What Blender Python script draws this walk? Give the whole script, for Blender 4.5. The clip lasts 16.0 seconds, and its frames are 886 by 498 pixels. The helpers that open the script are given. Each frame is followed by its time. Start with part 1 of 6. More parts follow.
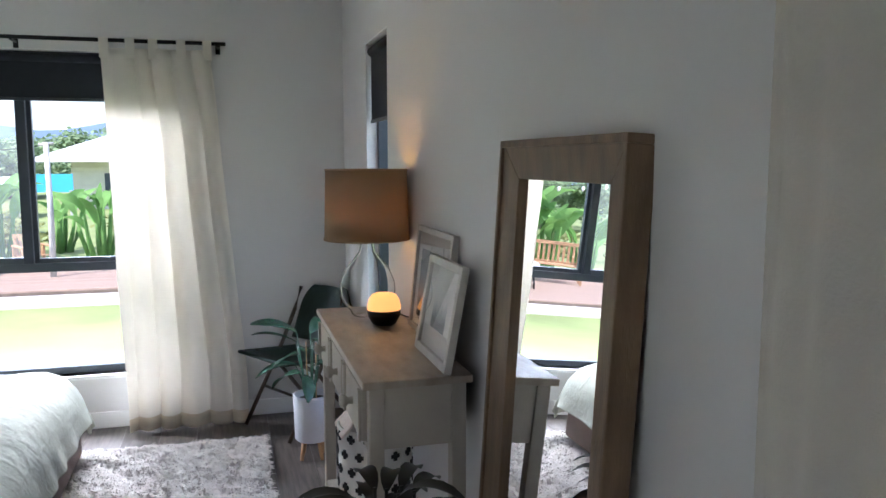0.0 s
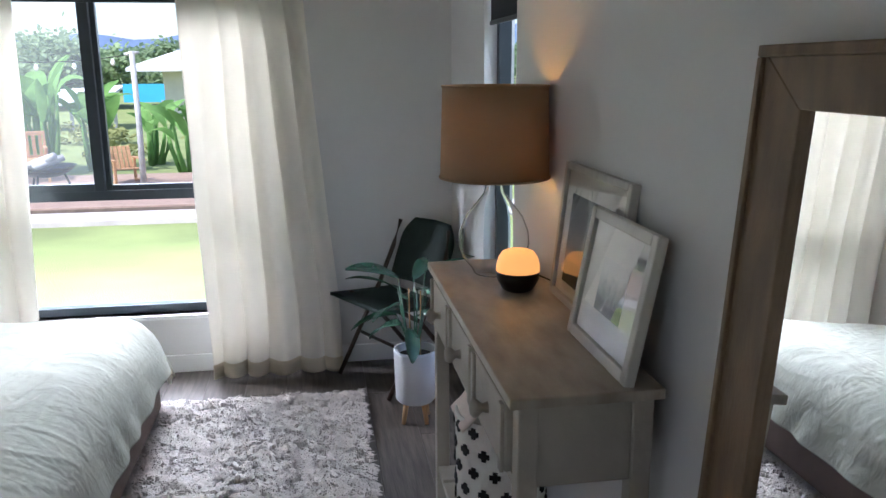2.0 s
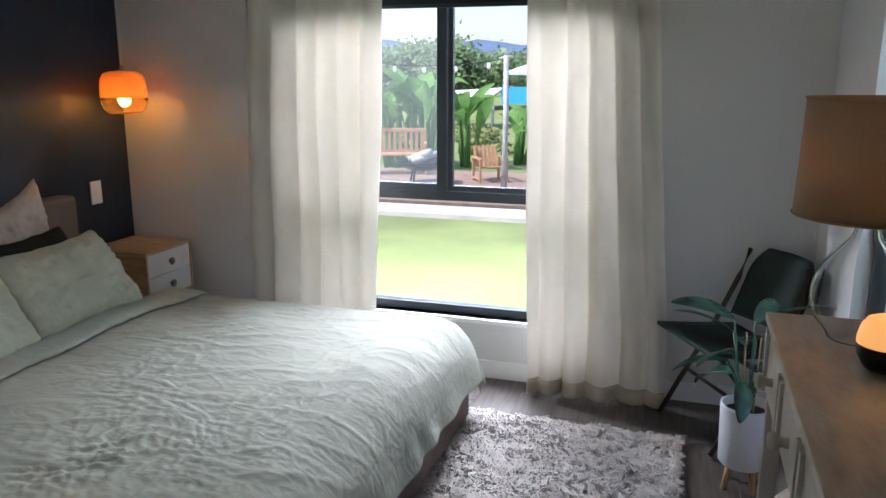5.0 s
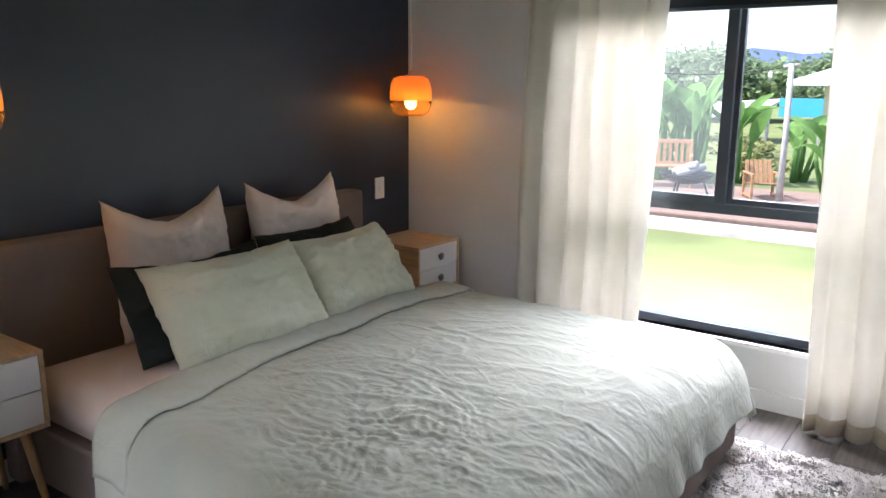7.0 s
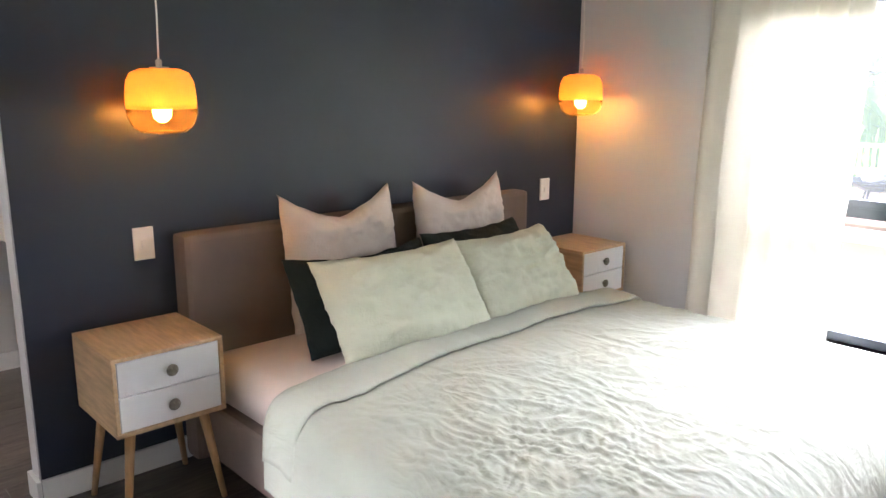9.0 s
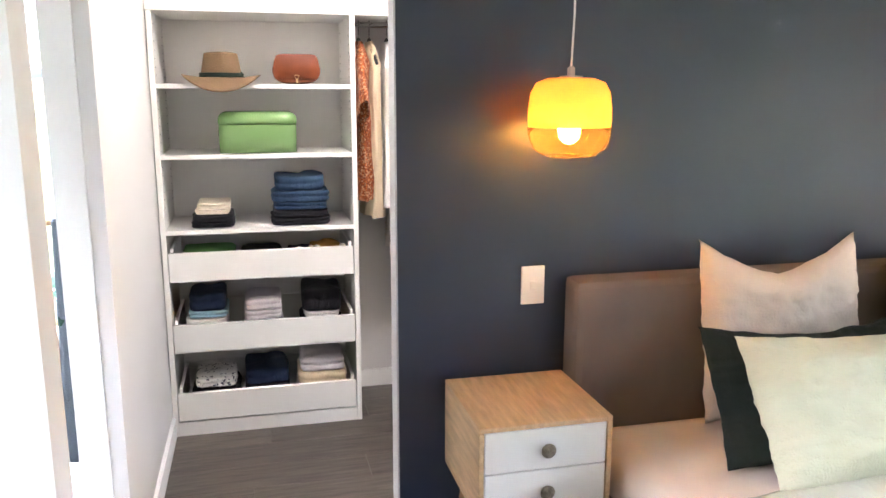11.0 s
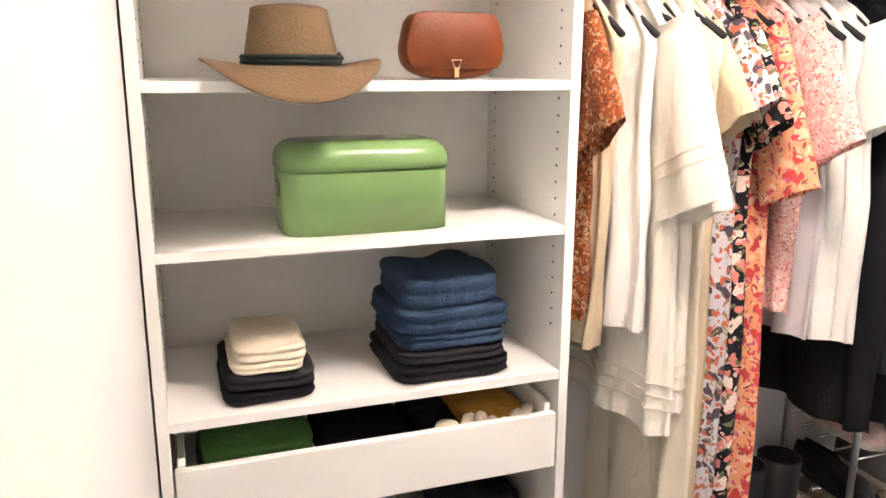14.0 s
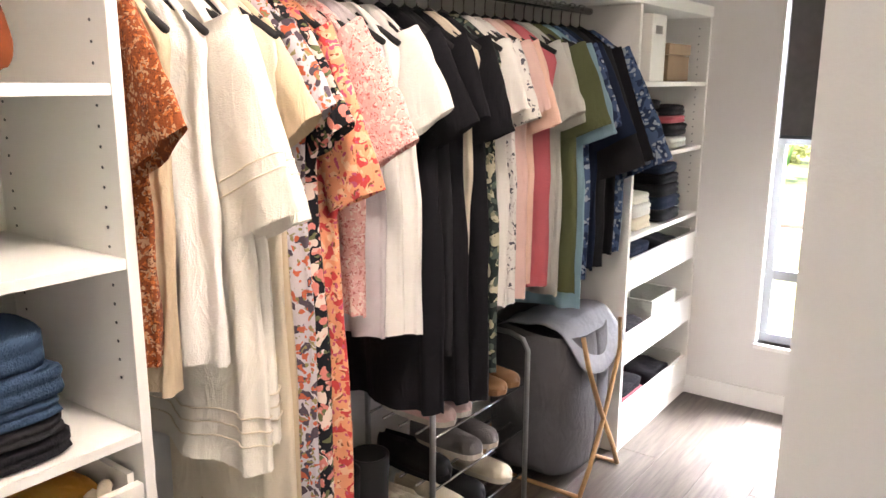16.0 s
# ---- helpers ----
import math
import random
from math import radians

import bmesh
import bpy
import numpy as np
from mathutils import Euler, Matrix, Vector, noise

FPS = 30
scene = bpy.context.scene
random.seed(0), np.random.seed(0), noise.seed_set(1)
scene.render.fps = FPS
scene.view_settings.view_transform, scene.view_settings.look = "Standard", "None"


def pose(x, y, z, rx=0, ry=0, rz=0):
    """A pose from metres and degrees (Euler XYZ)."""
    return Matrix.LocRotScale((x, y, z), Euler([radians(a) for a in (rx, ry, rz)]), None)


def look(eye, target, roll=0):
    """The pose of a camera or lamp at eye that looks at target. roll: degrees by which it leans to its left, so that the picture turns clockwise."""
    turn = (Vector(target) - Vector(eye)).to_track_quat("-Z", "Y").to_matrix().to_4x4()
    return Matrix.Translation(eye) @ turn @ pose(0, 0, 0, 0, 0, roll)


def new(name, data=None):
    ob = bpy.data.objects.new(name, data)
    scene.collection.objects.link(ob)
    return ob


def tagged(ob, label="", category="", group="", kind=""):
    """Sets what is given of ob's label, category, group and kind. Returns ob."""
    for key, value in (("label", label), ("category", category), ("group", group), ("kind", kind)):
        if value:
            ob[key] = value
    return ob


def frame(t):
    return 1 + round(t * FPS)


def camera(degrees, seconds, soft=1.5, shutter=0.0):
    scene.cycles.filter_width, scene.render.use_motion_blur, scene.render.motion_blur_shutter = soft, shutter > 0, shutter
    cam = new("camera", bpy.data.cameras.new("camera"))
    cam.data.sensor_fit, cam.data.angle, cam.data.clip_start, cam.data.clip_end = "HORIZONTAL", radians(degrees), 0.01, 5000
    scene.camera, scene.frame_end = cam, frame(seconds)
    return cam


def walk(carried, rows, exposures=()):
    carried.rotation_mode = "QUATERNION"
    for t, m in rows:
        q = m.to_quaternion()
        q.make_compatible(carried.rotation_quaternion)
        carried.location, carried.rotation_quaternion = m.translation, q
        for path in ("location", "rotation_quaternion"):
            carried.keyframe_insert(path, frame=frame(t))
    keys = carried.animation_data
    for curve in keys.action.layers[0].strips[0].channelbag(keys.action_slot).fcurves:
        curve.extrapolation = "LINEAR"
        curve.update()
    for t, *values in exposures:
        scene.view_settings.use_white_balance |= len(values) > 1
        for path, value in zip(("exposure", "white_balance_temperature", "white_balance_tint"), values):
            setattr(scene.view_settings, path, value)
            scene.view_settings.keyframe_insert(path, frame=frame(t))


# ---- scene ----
cam = camera(59.4, 16.0)
PATH = [
    (0, (2.719, -4.354, 1.414), (3.252, -2.44, 1.187), -0.1),
    (0.5, (2.707, -4.213, 1.407), (3.164, -2.294, 1.075), -0.1),
    (1, (2.734, -4.035, 1.415), (3.154, -2.124, 1.002), -0.2),
    (1.5, (2.737, -3.868, 1.417), (3.105, -1.952, 0.98), -0.2),
    (2, (2.714, -3.705, 1.428), (3.026, -1.782, 0.975), -0.3),
    (2.5, (2.723, -3.534, 1.407), (2.997, -1.605, 0.954), -0.2),
    (3, (2.736, -3.413, 1.414), (2.922, -1.474, 0.962), -0.3),
    (3.5, (2.752, -3.368, 1.416), (2.744, -1.419, 0.968), -0.4),
    (4, (2.77, -3.376, 1.413), (2.59, -1.434, 0.967), -0.3),
    (4.5, (2.814, -3.377, 1.412), (2.439, -1.463, 0.969), -0.2),
    (5, (2.819, -3.431, 1.429), (2.238, -1.569, 0.988), 0.1),
    (5.2, (2.811, -3.451, 1.42), (2.16, -1.61, 0.986), 0.4),
    (7.5, (2.733, -3.448, 1.406), (1.474, -1.952, 0.984), 0.2),
    (8.2, (2.717, -3.437, 1.403), (1.331, -2.058, 0.981), 0.2),
    (10.3, (2.423, -3.308, 1.391), (0.717, -2.347, 0.986), -0.0),
    (10.5, (2.356, -3.252, 1.398), (0.574, -2.441, 0.991), -0.1),
    (11, (2.106, -3.191, 1.394), (0.2, -2.725, 1.003), 0.1),
    (11.5, (1.778, -3.083, 1.394), (-0.177, -2.913, 1.009), 0.1),
    (12, (1.323, -3.194, 1.447), (-0.631, -3.201, 1.019), 0.4),
    (12.5, (0.897, -3.266, 1.455), (-1.054, -3.304, 1.018), 0.3),
    (13, (0.533, -3.368, 1.463), (-1.415, -3.384, 1.01), 0.2),
    (13.5, (0.334, -3.487, 1.461), (-1.602, -3.257, 1.014), 0.2),
    (14, (0.225, -3.504, 1.456), (-1.61, -2.853, 0.998), 0.2),
    (14.5, (0.137, -3.503, 1.437), (-1.542, -2.506, 1.005), 0.4),
    (15, (0.082, -3.48, 1.449), (-1.444, -2.265, 1.006), 0.5),
    (15.5, (0.048, -3.478, 1.45), (-1.289, -2.056, 1.014), 0.4),
    (16, (0.041, -3.467, 1.44), (-1.112, -1.89, 1.012), 0.2),
]
EXPOSURES = [
    (0, 1.45, 5700, 17), (1.5, 1.15, 5650, 17), (3.5, 0.75, 5800, 17), (4, 0.5, 5800, 17), (5, 0.85, 5800, 17), (7.5, 1.4, 6050, 20), (8, 1.6, 6100, 20),
    (10.3, 3.2, 6150, 19), (11, 3.15, 6050, 19), (11.5, 2.4, 6000, 19), (12.1, 1.6, 5950, 19), (13, 2.7, 6200, 20), (13.5, 2.85, 6400, 20), (14, 3.1, 6700, 21), (15, 3.0, 6850, 21), (16, 2.95, 6800, 21)]
walk(cam, [(t, look(eye, target, roll)) for t, eye, target, roll in PATH], EXPOSURES)

# ---- world, sun, large lights ----
world = bpy.data.worlds.new("world")
scene.world = world
world.use_nodes = True
wn = world.node_tree.nodes
sky = wn.new("ShaderNodeTexSky")
sky.sky_type = "NISHITA"
sky.sun_disc = False
sky.dust_density = 1.6
sky.sun_elevation = radians(58)
sky.sun_rotation = radians(230)
wn["Background"].inputs["Strength"].default_value = 0.15
world.node_tree.links.new(sky.outputs[0], wn["Background"].inputs["Color"])


def lamp(name, kind, m, energy, color=(1, 1, 1), **kw):
    d = bpy.data.lights.new(name, kind)
    d.energy, d.color = energy, color
    if "size" in kw:
        d.shape, d.size, d.size_y = "RECTANGLE", kw["size"][0], kw["size"][1]
    if "radius" in kw:
        d.shadow_soft_size = kw["radius"]
    if "angle" in kw:
        d.angle = radians(kw["angle"])
    ob = new(name, d)
    ob.matrix_world = m
    return ob


lamp("sun", "SUN", look((-6, -5, 11), (0, 0, 0)), 4.0, (1, 0.95, 0.86), angle=0.6)
# area lamps that boost the sky light through the windows, from above their heads
lamp("sky_fill", "AREA", look((1.75, 2.3, 3.3), (1.75, -1.0, 0.7)), 340, (0.93, 0.97, 1.0), size=(3.2, 2.4))
lamp("sky_fill", "AREA", look((3.75, -0.98, 2.5), (3.0, -1.05, 1.0)), 14, (0.86, 0.94, 1.0), size=(0.5, 0.4))
lamp("sky_fill", "AREA", look((-0.55, 0.9, 2.6), (-0.6, -1.2, 0.9)), 200, (0.96, 0.98, 1.0), size=(0.6, 0.8))
lamp("sky_fill", "AREA", look((-2.6, -4.4, 2.7), (-1.0, -4.4, 0.6)), 330, (0.88, 0.95, 1.0), size=(0.8, 0.8))
# lamp outside the added south door, brightens the southern half of the bedroom
lamp("sky_fill", "AREA", look((1.5, -5.9, 2.7), (1.0, -3.6, 0.8)), 48, (0.95, 0.98, 1.0), size=(0.7, 1.0))


# ---- materials ----
def material(name, color, rough=0.6, vary=0.12, scale=6.0, bump=0.0, bump_scale=60.0, metal=0.0, stretch=(1, 1, 1), second=None, trans=0.0, sheen=0.0, random_tint=0.0, spec=0.5):
    m = bpy.data.materials.new(name)
    m.use_nodes = True
    nt = m.node_tree
    n, ln = nt.nodes, nt.links
    b = n["Principled BSDF"]
    b.inputs["Roughness"].default_value = rough
    b.inputs["Metallic"].default_value = metal
    b.inputs["Transmission Weight"].default_value = trans
    b.inputs["Sheen Weight"].default_value = sheen
    b.inputs["Specular IOR Level"].default_value = spec
    tc = n.new("ShaderNodeTexCoord")
    mp = n.new("ShaderNodeMapping")
    mp.inputs["Scale"].default_value = stretch
    ln.new(tc.outputs["Object"], mp.inputs["Vector"])
    t1 = n.new("ShaderNodeTexNoise")
    t1.inputs["Scale"].default_value = scale
    t1.inputs["Detail"].default_value = 6
    ln.new(mp.outputs[0], t1.inputs["Vector"])
    ramp = n.new("ShaderNodeValToRGB")
    c2 = second or tuple(c * (1 - vary * 2) for c in color)
    ramp.color_ramp.elements[0].position, ramp.color_ramp.elements[1].position = 0.3, 0.7
    ramp.color_ramp.elements[0].color = (*c2, 1)
    ramp.color_ramp.elements[1].color = (*color, 1)
    ln.new(t1.outputs["Fac"], ramp.inputs["Fac"])
    out = ramp.outputs["Color"]
    if random_tint:
        oi = n.new("ShaderNodeObjectInfo")
        mr = n.new("ShaderNodeMapRange")
        mr.inputs["To Min"].default_value, mr.inputs["To Max"].default_value = 1 - random_tint, 1 + random_tint
        ln.new(oi.outputs["Random"], mr.inputs["Value"])
        mx = n.new("ShaderNodeVectorMath")
        mx.operation = "SCALE"
        ln.new(out, mx.inputs[0])
        ln.new(mr.outputs[0], mx.inputs["Scale"])
        out = mx.outputs[0]
    ln.new(out, b.inputs["Base Color"])
    if bump:
        t2 = n.new("ShaderNodeTexNoise")
        t2.inputs["Scale"].default_value = bump_scale
        t2.inputs["Detail"].default_value = 4
        ln.new(mp.outputs[0], t2.inputs["Vector"])
        bp = n.new("ShaderNodeBump")
        bp.inputs["Strength"].default_value = bump
        bp.inputs["Distance"].default_value = 0.01
        ln.new(t2.outputs["Fac"], bp.inputs["Height"])
        ln.new(bp.outputs[0], b.inputs["Normal"])
    return m


def glow(name, color, strength):
    m = bpy.data.materials.new(name)
    m.use_nodes = True
    b = m.node_tree.nodes["Principled BSDF"]
    b.inputs["Base Color"].default_value = (*color, 1)
    b.inputs["Emission Color"].default_value = (*color, 1)
    b.inputs["Emission Strength"].default_value = strength
    return m


def clear(name, color, rough=0.0, ior=1.45):
    m = bpy.data.materials.new(name)
    m.use_nodes = True
    b = m.node_tree.nodes["Principled BSDF"]
    b.inputs["Base Color"].default_value = (*color, 1)
    b.inputs["Roughness"].default_value = rough
    b.inputs["IOR"].default_value = ior
    b.inputs["Transmission Weight"].default_value = 1.0
    return m


def fabric(name, color, thin=0.0, **kw):
    """Cloth with a fine weave; thin: share of light that passes through."""
    m = material(name, color, rough=0.9, vary=kw.get("vary", 0.06), scale=kw.get("scale", 5), bump=kw.get("bump", 0.25), bump_scale=kw.get("bump_scale", 350), sheen=0.0 if sum(color) < 0.2 else 0.03, second=kw.get("second"), spec=0.2)
    wr = kw.get("wrinkle", 0.25)
    if wr:
        nt = m.node_tree
        b = nt.nodes["Principled BSDF"]
        tc = nt.nodes.new("ShaderNodeTexCoord")
        mp = nt.nodes.new("ShaderNodeMapping")
        mp.inputs["Scale"].default_value = kw.get("wrinkle_stretch", (1, 1, 0.45))
        nt.links.new(tc.outputs["Object"], mp.inputs["Vector"])
        wt = nt.nodes.new("ShaderNodeTexNoise")
        wt.inputs["Scale"].default_value = kw.get("wrinkle_scale", 17)
        wt.inputs["Detail"].default_value = 3
        wt.inputs["Distortion"].default_value = 0.9
        nt.links.new(mp.outputs[0], wt.inputs["Vector"])
        ridge = nt.nodes.new("ShaderNodeMath")
        ridge.operation = "PINGPONG"
        ridge.inputs[1].default_value = 0.5
        nt.links.new(wt.outputs["Fac"], ridge.inputs[0])
        wb_ = nt.nodes.new("ShaderNodeBump")
        wb_.inputs["Strength"].default_value = wr
        wb_.inputs["Distance"].default_value = 0.05
        nt.links.new(ridge.outputs[0], wb_.inputs["Height"])
        for ln_ in list(b.inputs["Normal"].links):
            nt.links.new(ln_.from_socket, wb_.inputs["Normal"])
        nt.links.new(wb_.outputs[0], b.inputs["Normal"])
    if thin:
        nt = m.node_tree
        tr = nt.nodes.new("ShaderNodeBsdfTranslucent")
        tr.inputs["Color"].default_value = (*color, 1)
        mix = nt.nodes.new("ShaderNodeMixShader")
        mix.inputs[0].default_value = thin
        nt.links.new(nt.nodes["Principled BSDF"].outputs[0], mix.inputs[1])
        nt.links.new(tr.outputs[0], mix.inputs[2])
        nt.links.new(mix.outputs[0], nt.nodes["Material Output"].inputs["Surface"])
    return m


M_wall = material("wall_paint", (0.66, 0.65, 0.635), 0.7, 0.02, 1.5, 0.06, 220)
M_white = material("white_paint", (0.8, 0.8, 0.78), 0.45, 0.02, 2, 0.03, 150)
M_ceiling = material("ceiling_paint", (0.8, 0.8, 0.79), 0.8, 0.02, 2, 0.04, 200)
M_navy = material("dark_wall_paint", (0.0135, 0.0215, 0.046), 0.42, 0.1, 1.5, 0.06, 220, spec=0.7)
M_plank = material("grey_oak_plank", (0.125, 0.103, 0.085), 0.42, 0.3, 7, 0.15, 25, stretch=(9, 0.7, 1), random_tint=0.22)
M_gap = material("floor_joint", (0.03, 0.027, 0.024), 0.8, 0.1)
M_alu = material("dark_grey_aluminium", (0.045, 0.055, 0.065), 0.4, 0.06, 10, metal=0.3)
M_alu_pale = material("pale_grey_aluminium", (0.42, 0.46, 0.5), 0.4, 0.05, 10, metal=0.2)
M_glass = clear("window_glass", (1, 1, 1), 0.0, 1.01)
M_blind = material("navy_blind_cloth", (0.012, 0.016, 0.024), 0.8, 0.1, 30, 0.1, 300)
M_blind_grey = material("grey_blind_cloth", (0.09, 0.085, 0.085), 0.85, 0.08, 30, 0.1, 300)
M_black = material("black_metal", (0.012, 0.012, 0.013), 0.4, 0.1, 20, metal=0.6)
M_curtain = fabric("cream_linen", (0.82, 0.785, 0.71), 0.34, bump=0.35, bump_scale=260, wrinkle=0.12)
M_curtain_edge = fabric("cream_hem", (0.72, 0.63, 0.48), 0.15)
M_melamine = material("white_melamine", (0.78, 0.77, 0.73), 0.38, 0.015, 3)


# ---- building helpers ----
def mesh_object(name, verts, faces, mat, parent=None, smooth=False):
    me = bpy.data.meshes.new(name)
    me.from_pydata([tuple(v) for v in verts], [], faces)
    me.validate()
    me.materials.append(mat)
    if smooth:
        me.polygons.foreach_set("use_smooth", [True] * len(me.polygons))
    ob = new(name, me)
    if parent:
        ob.parent = parent
    return ob


def from_bm(name, bm, mat, parent=None, smooth=False):
    bmesh.ops.recalc_face_normals(bm, faces=bm.faces[:])
    me = bpy.data.meshes.new(name)
    bm.to_mesh(me)
    bm.free()
    me.materials.append(mat)
    if smooth:
        me.polygons.foreach_set("use_smooth", [True] * len(me.polygons))
    ob = new(name, me)
    if parent:
        ob.parent = parent
    return ob


def add_box(bm, a, b, bevel=0.0, m=None):
    """An upright box from corner a to corner b, its edges rounded, in the mesh bm."""
    r = bmesh.ops.create_cube(bm, size=1)
    vs = r["verts"]
    c = [(p + q) / 2 for p, q in zip(a, b)]
    s = [abs(q - p) for p, q in zip(a, b)]
    for v in vs:
        v.co = Vector((c[0] + v.co.x * s[0], c[1] + v.co.y * s[1], c[2] + v.co.z * s[2]))
    if bevel:
        es = list({e for v in vs for e in v.link_edges})
        r2 = bmesh.ops.bevel(bm, geom=es, offset=bevel, segments=2, affect="EDGES", profile=0.6)
        vs = list({v for f in r2["faces"] for v in f.verts} | {v for v in vs if v.is_valid})
    if m:
        bmesh.ops.transform(bm, matrix=m, verts=vs)


def box(name, a, b, mat, parent=None, bevel=0.0, m=None):
    bm = bmesh.new()
    add_box(bm, a, b, bevel, m)
    return from_bm(name, bm, mat, parent)


def boxes(name, corners, mat, parent=None, bevel=0.0):
    bm = bmesh.new()
    for a, b in corners:
        add_box(bm, a, b, bevel)
    return from_bm(name, bm, mat, parent)


def add_tube(bm, pts, radius, sides=8, close=False):
    """A round bar through the points; radius may be one number or one a point."""
    pts = [Vector(p) for p in pts]
    rings = []
    for i, p in enumerate(pts):
        a = pts[max(i - 1, 0)] if not close else pts[i - 1]
        b = pts[min(i + 1, len(pts) - 1)] if not close else pts[(i + 1) % len(pts)]
        d = (b - a).normalized()
        up = Vector((0, 0, 1)) if abs(d.z) < 0.95 else Vector((1, 0, 0))
        u = d.cross(up).normalized()
        w = d.cross(u)
        r = radius[i] if isinstance(radius, (list, tuple)) else radius
        rings.append([bm.verts.new(p + u * math.cos(k * math.tau / sides) * r + w * math.sin(k * math.tau / sides) * r) for k in range(sides)])
    n = len(rings)
    for i in range(n if close else n - 1):
        r1, r2 = rings[i], rings[(i + 1) % n]
        for k in range(sides):
            bm.faces.new((r1[k], r1[(k + 1) % sides], r2[(k + 1) % sides], r2[k]))
    if not close:
        bm.faces.new(rings[0])
        bm.faces.new(rings[-1][::-1])


def tube(name, pts, radius, mat, parent=None, sides=8, close=False):
    bm = bmesh.new()
    add_tube(bm, pts, radius, sides, close)
    return from_bm(name, bm, mat, parent, True)


def add_lathe(bm, profile, centre=(0, 0, 0), sides=28, squash=(1, 1)):
    cx, cy, cz = centre
    rings = []
    for r, z in profile:
        if r < 1e-6:
            rings.append([bm.verts.new((cx, cy, cz + z))])
        else:
            rings.append([bm.verts.new((cx + math.cos(k * math.tau / sides) * r * squash[0], cy + math.sin(k * math.tau / sides) * r * squash[1], cz + z)) for k in range(sides)])
    for r1, r2 in zip(rings, rings[1:]):
        for k in range(sides):
            q = [r1[k % len(r1)], r1[(k + 1) % len(r1)], r2[(k + 1) % len(r2)], r2[k % len(r2)]]
            q = [v for j, v in enumerate(q) if v not in q[:j]]
            if len(q) > 2:
                bm.faces.new(q)


def lathe(name, profile, mat, parent=None, centre=(0, 0, 0), sides=28, squash=(1, 1)):
    bm = bmesh.new()
    add_lathe(bm, profile, centre, sides, squash)
    return from_bm(name, bm, mat, parent, True)


def thing(name, loc, label, category, group="", rz=0):
    e = new(name)
    e.empty_display_size = 0.05
    e.matrix_world = pose(*loc, 0, 0, rz)
    return tagged(e, label, category, group)


def structure(ob, label="", category=""):
    return tagged(ob, label, category, kind="structure")


def sheet(name, nu, nv, fn, mat, parent=None, thick=0.0):
    """A cloth or cushion skin: fn(u, v) gives the point, u and v from 0 to 1."""
    verts = [fn(i / nu, j / nv) for j in range(nv + 1) for i in range(nu + 1)]
    faces = [(j * (nu + 1) + i, j * (nu + 1) + i + 1, (j + 1) * (nu + 1) + i + 1, (j + 1) * (nu + 1) + i) for j in range(nv) for i in range(nu)]
    ob = mesh_object(name, verts, faces, mat, parent, True)
    if thick:
        md = ob.modifiers.new("thickness", "SOLIDIFY")
        md.thickness = thick
        md.offset = 0
    return ob


def nz(x, y, z=0.0):
    return noise.noise(Vector((x, y, z)))


# ---- the large structure ----
EX, SY, CH = 3.36, -4.75, 2.3       # east wall, south wall, ceiling
WX = -1.47                          # west wall of the robe
T = 0.12
structure(box("floor", (-1.62, SY - T, -0.12), (EX + T, T, -0.012), M_gap), "dark joints of the wooden plank floor", "floor")
structure(box("ceiling", (-1.62, SY - T, CH), (EX + T, T, CH + 0.1), M_ceiling), "plain white painted ceiling", "ceiling")
# north wall with the bedroom window and the robe window
WX0, WX1, WZ0, WZ1 = 1.0, 2.48, 0.29, 1.97
RX0, RX1, RZ0, RZ1 = -0.78, -0.2, 0.30, 1.97
structure(boxes("wall_north", [
    ((-1.62, 0, -0.1), (RX0, T, CH)), ((RX0, 0, -0.1), (RX1, T, RZ0)), ((RX0, 0, RZ1), (RX1, T, CH)),
    ((RX1, 0, -0.1), (WX0, T, CH)), ((WX0, 0, -0.1), (WX1, T, WZ0)), ((WX0, 0, WZ1), (WX1, T, CH)),
    ((WX1, 0, -0.1), (EX + T, T, CH))], M_wall), "off-white painted wall with a large window", "wall")
# east wall with a narrow window
EY0, EY1, EZ0, EZ1 = -1.22, -0.72, 0.3, 1.95
structure(boxes("wall_east", [
    ((EX, SY, -0.1), (EX + T, EY0, CH)), ((EX, EY0, -0.1), (EX + T, EY1, EZ0)), ((EX, EY0, EZ1), (EX + T, EY1, CH)),
    ((EX, EY1, -0.1), (EX + T, 0, CH))], M_wall), "off-white painted wall with a narrow window", "wall")
# unseen door opening in the south wall, added to let fill light in
SX0, SX1, SZ1 = 0.95, 1.6, 2.05
structure(boxes("wall_south", [((-1.62, SY - T, -0.1), (SX0, SY, CH)), ((SX0, SY - T, SZ1), (SX1, SY, CH)), ((SX1, SY - T, -0.1), (EX + T, SY, CH))], M_wall), "off-white painted wall with an added, unseen glazed door", "wall")
# dark wall behind the bed: a thin painted face on a white core
structure(box("wall_west_core", (-0.086, -2.812, -0.1), (-0.004, 0, CH), M_wall), "white end and back of the dark wall", "wall")
structure(box("wall_west", (-0.004, -2.807, 0.0), (0.0, 0, CH), M_navy), "matt midnight-blue painted wall behind the bed", "wall")
structure(boxes("wall_ensuite", [((WX, -3.66, -0.1), (0.0, -3.56, CH)), ((-0.112, SY, -0.1), (0, -4.38, CH)), ((-0.1, -4.38, 2.05), (0, -3.66, CH)), ((-0.09, -3.56, 2.1), (-0.004, -2.812, CH)), ((0.79, SY, -0.1), (0.89, -3.51, CH))], M_wall), "white painted walls round the two doorways", "wall")
structure(boxes("door_frame", [((-0.112, -3.672, 0), (-0.001, -3.661, 2.05)), ((-0.111, -4.379, 0), (-0.001, -4.365, 2.05)), ((0.0005, -3.676, 0), (0.012, -3.60, 2.11)), ((0.0005, -4.44, 0), (0.012, -4.36, 2.11))], M_white), "white painted door frame", "door frame")
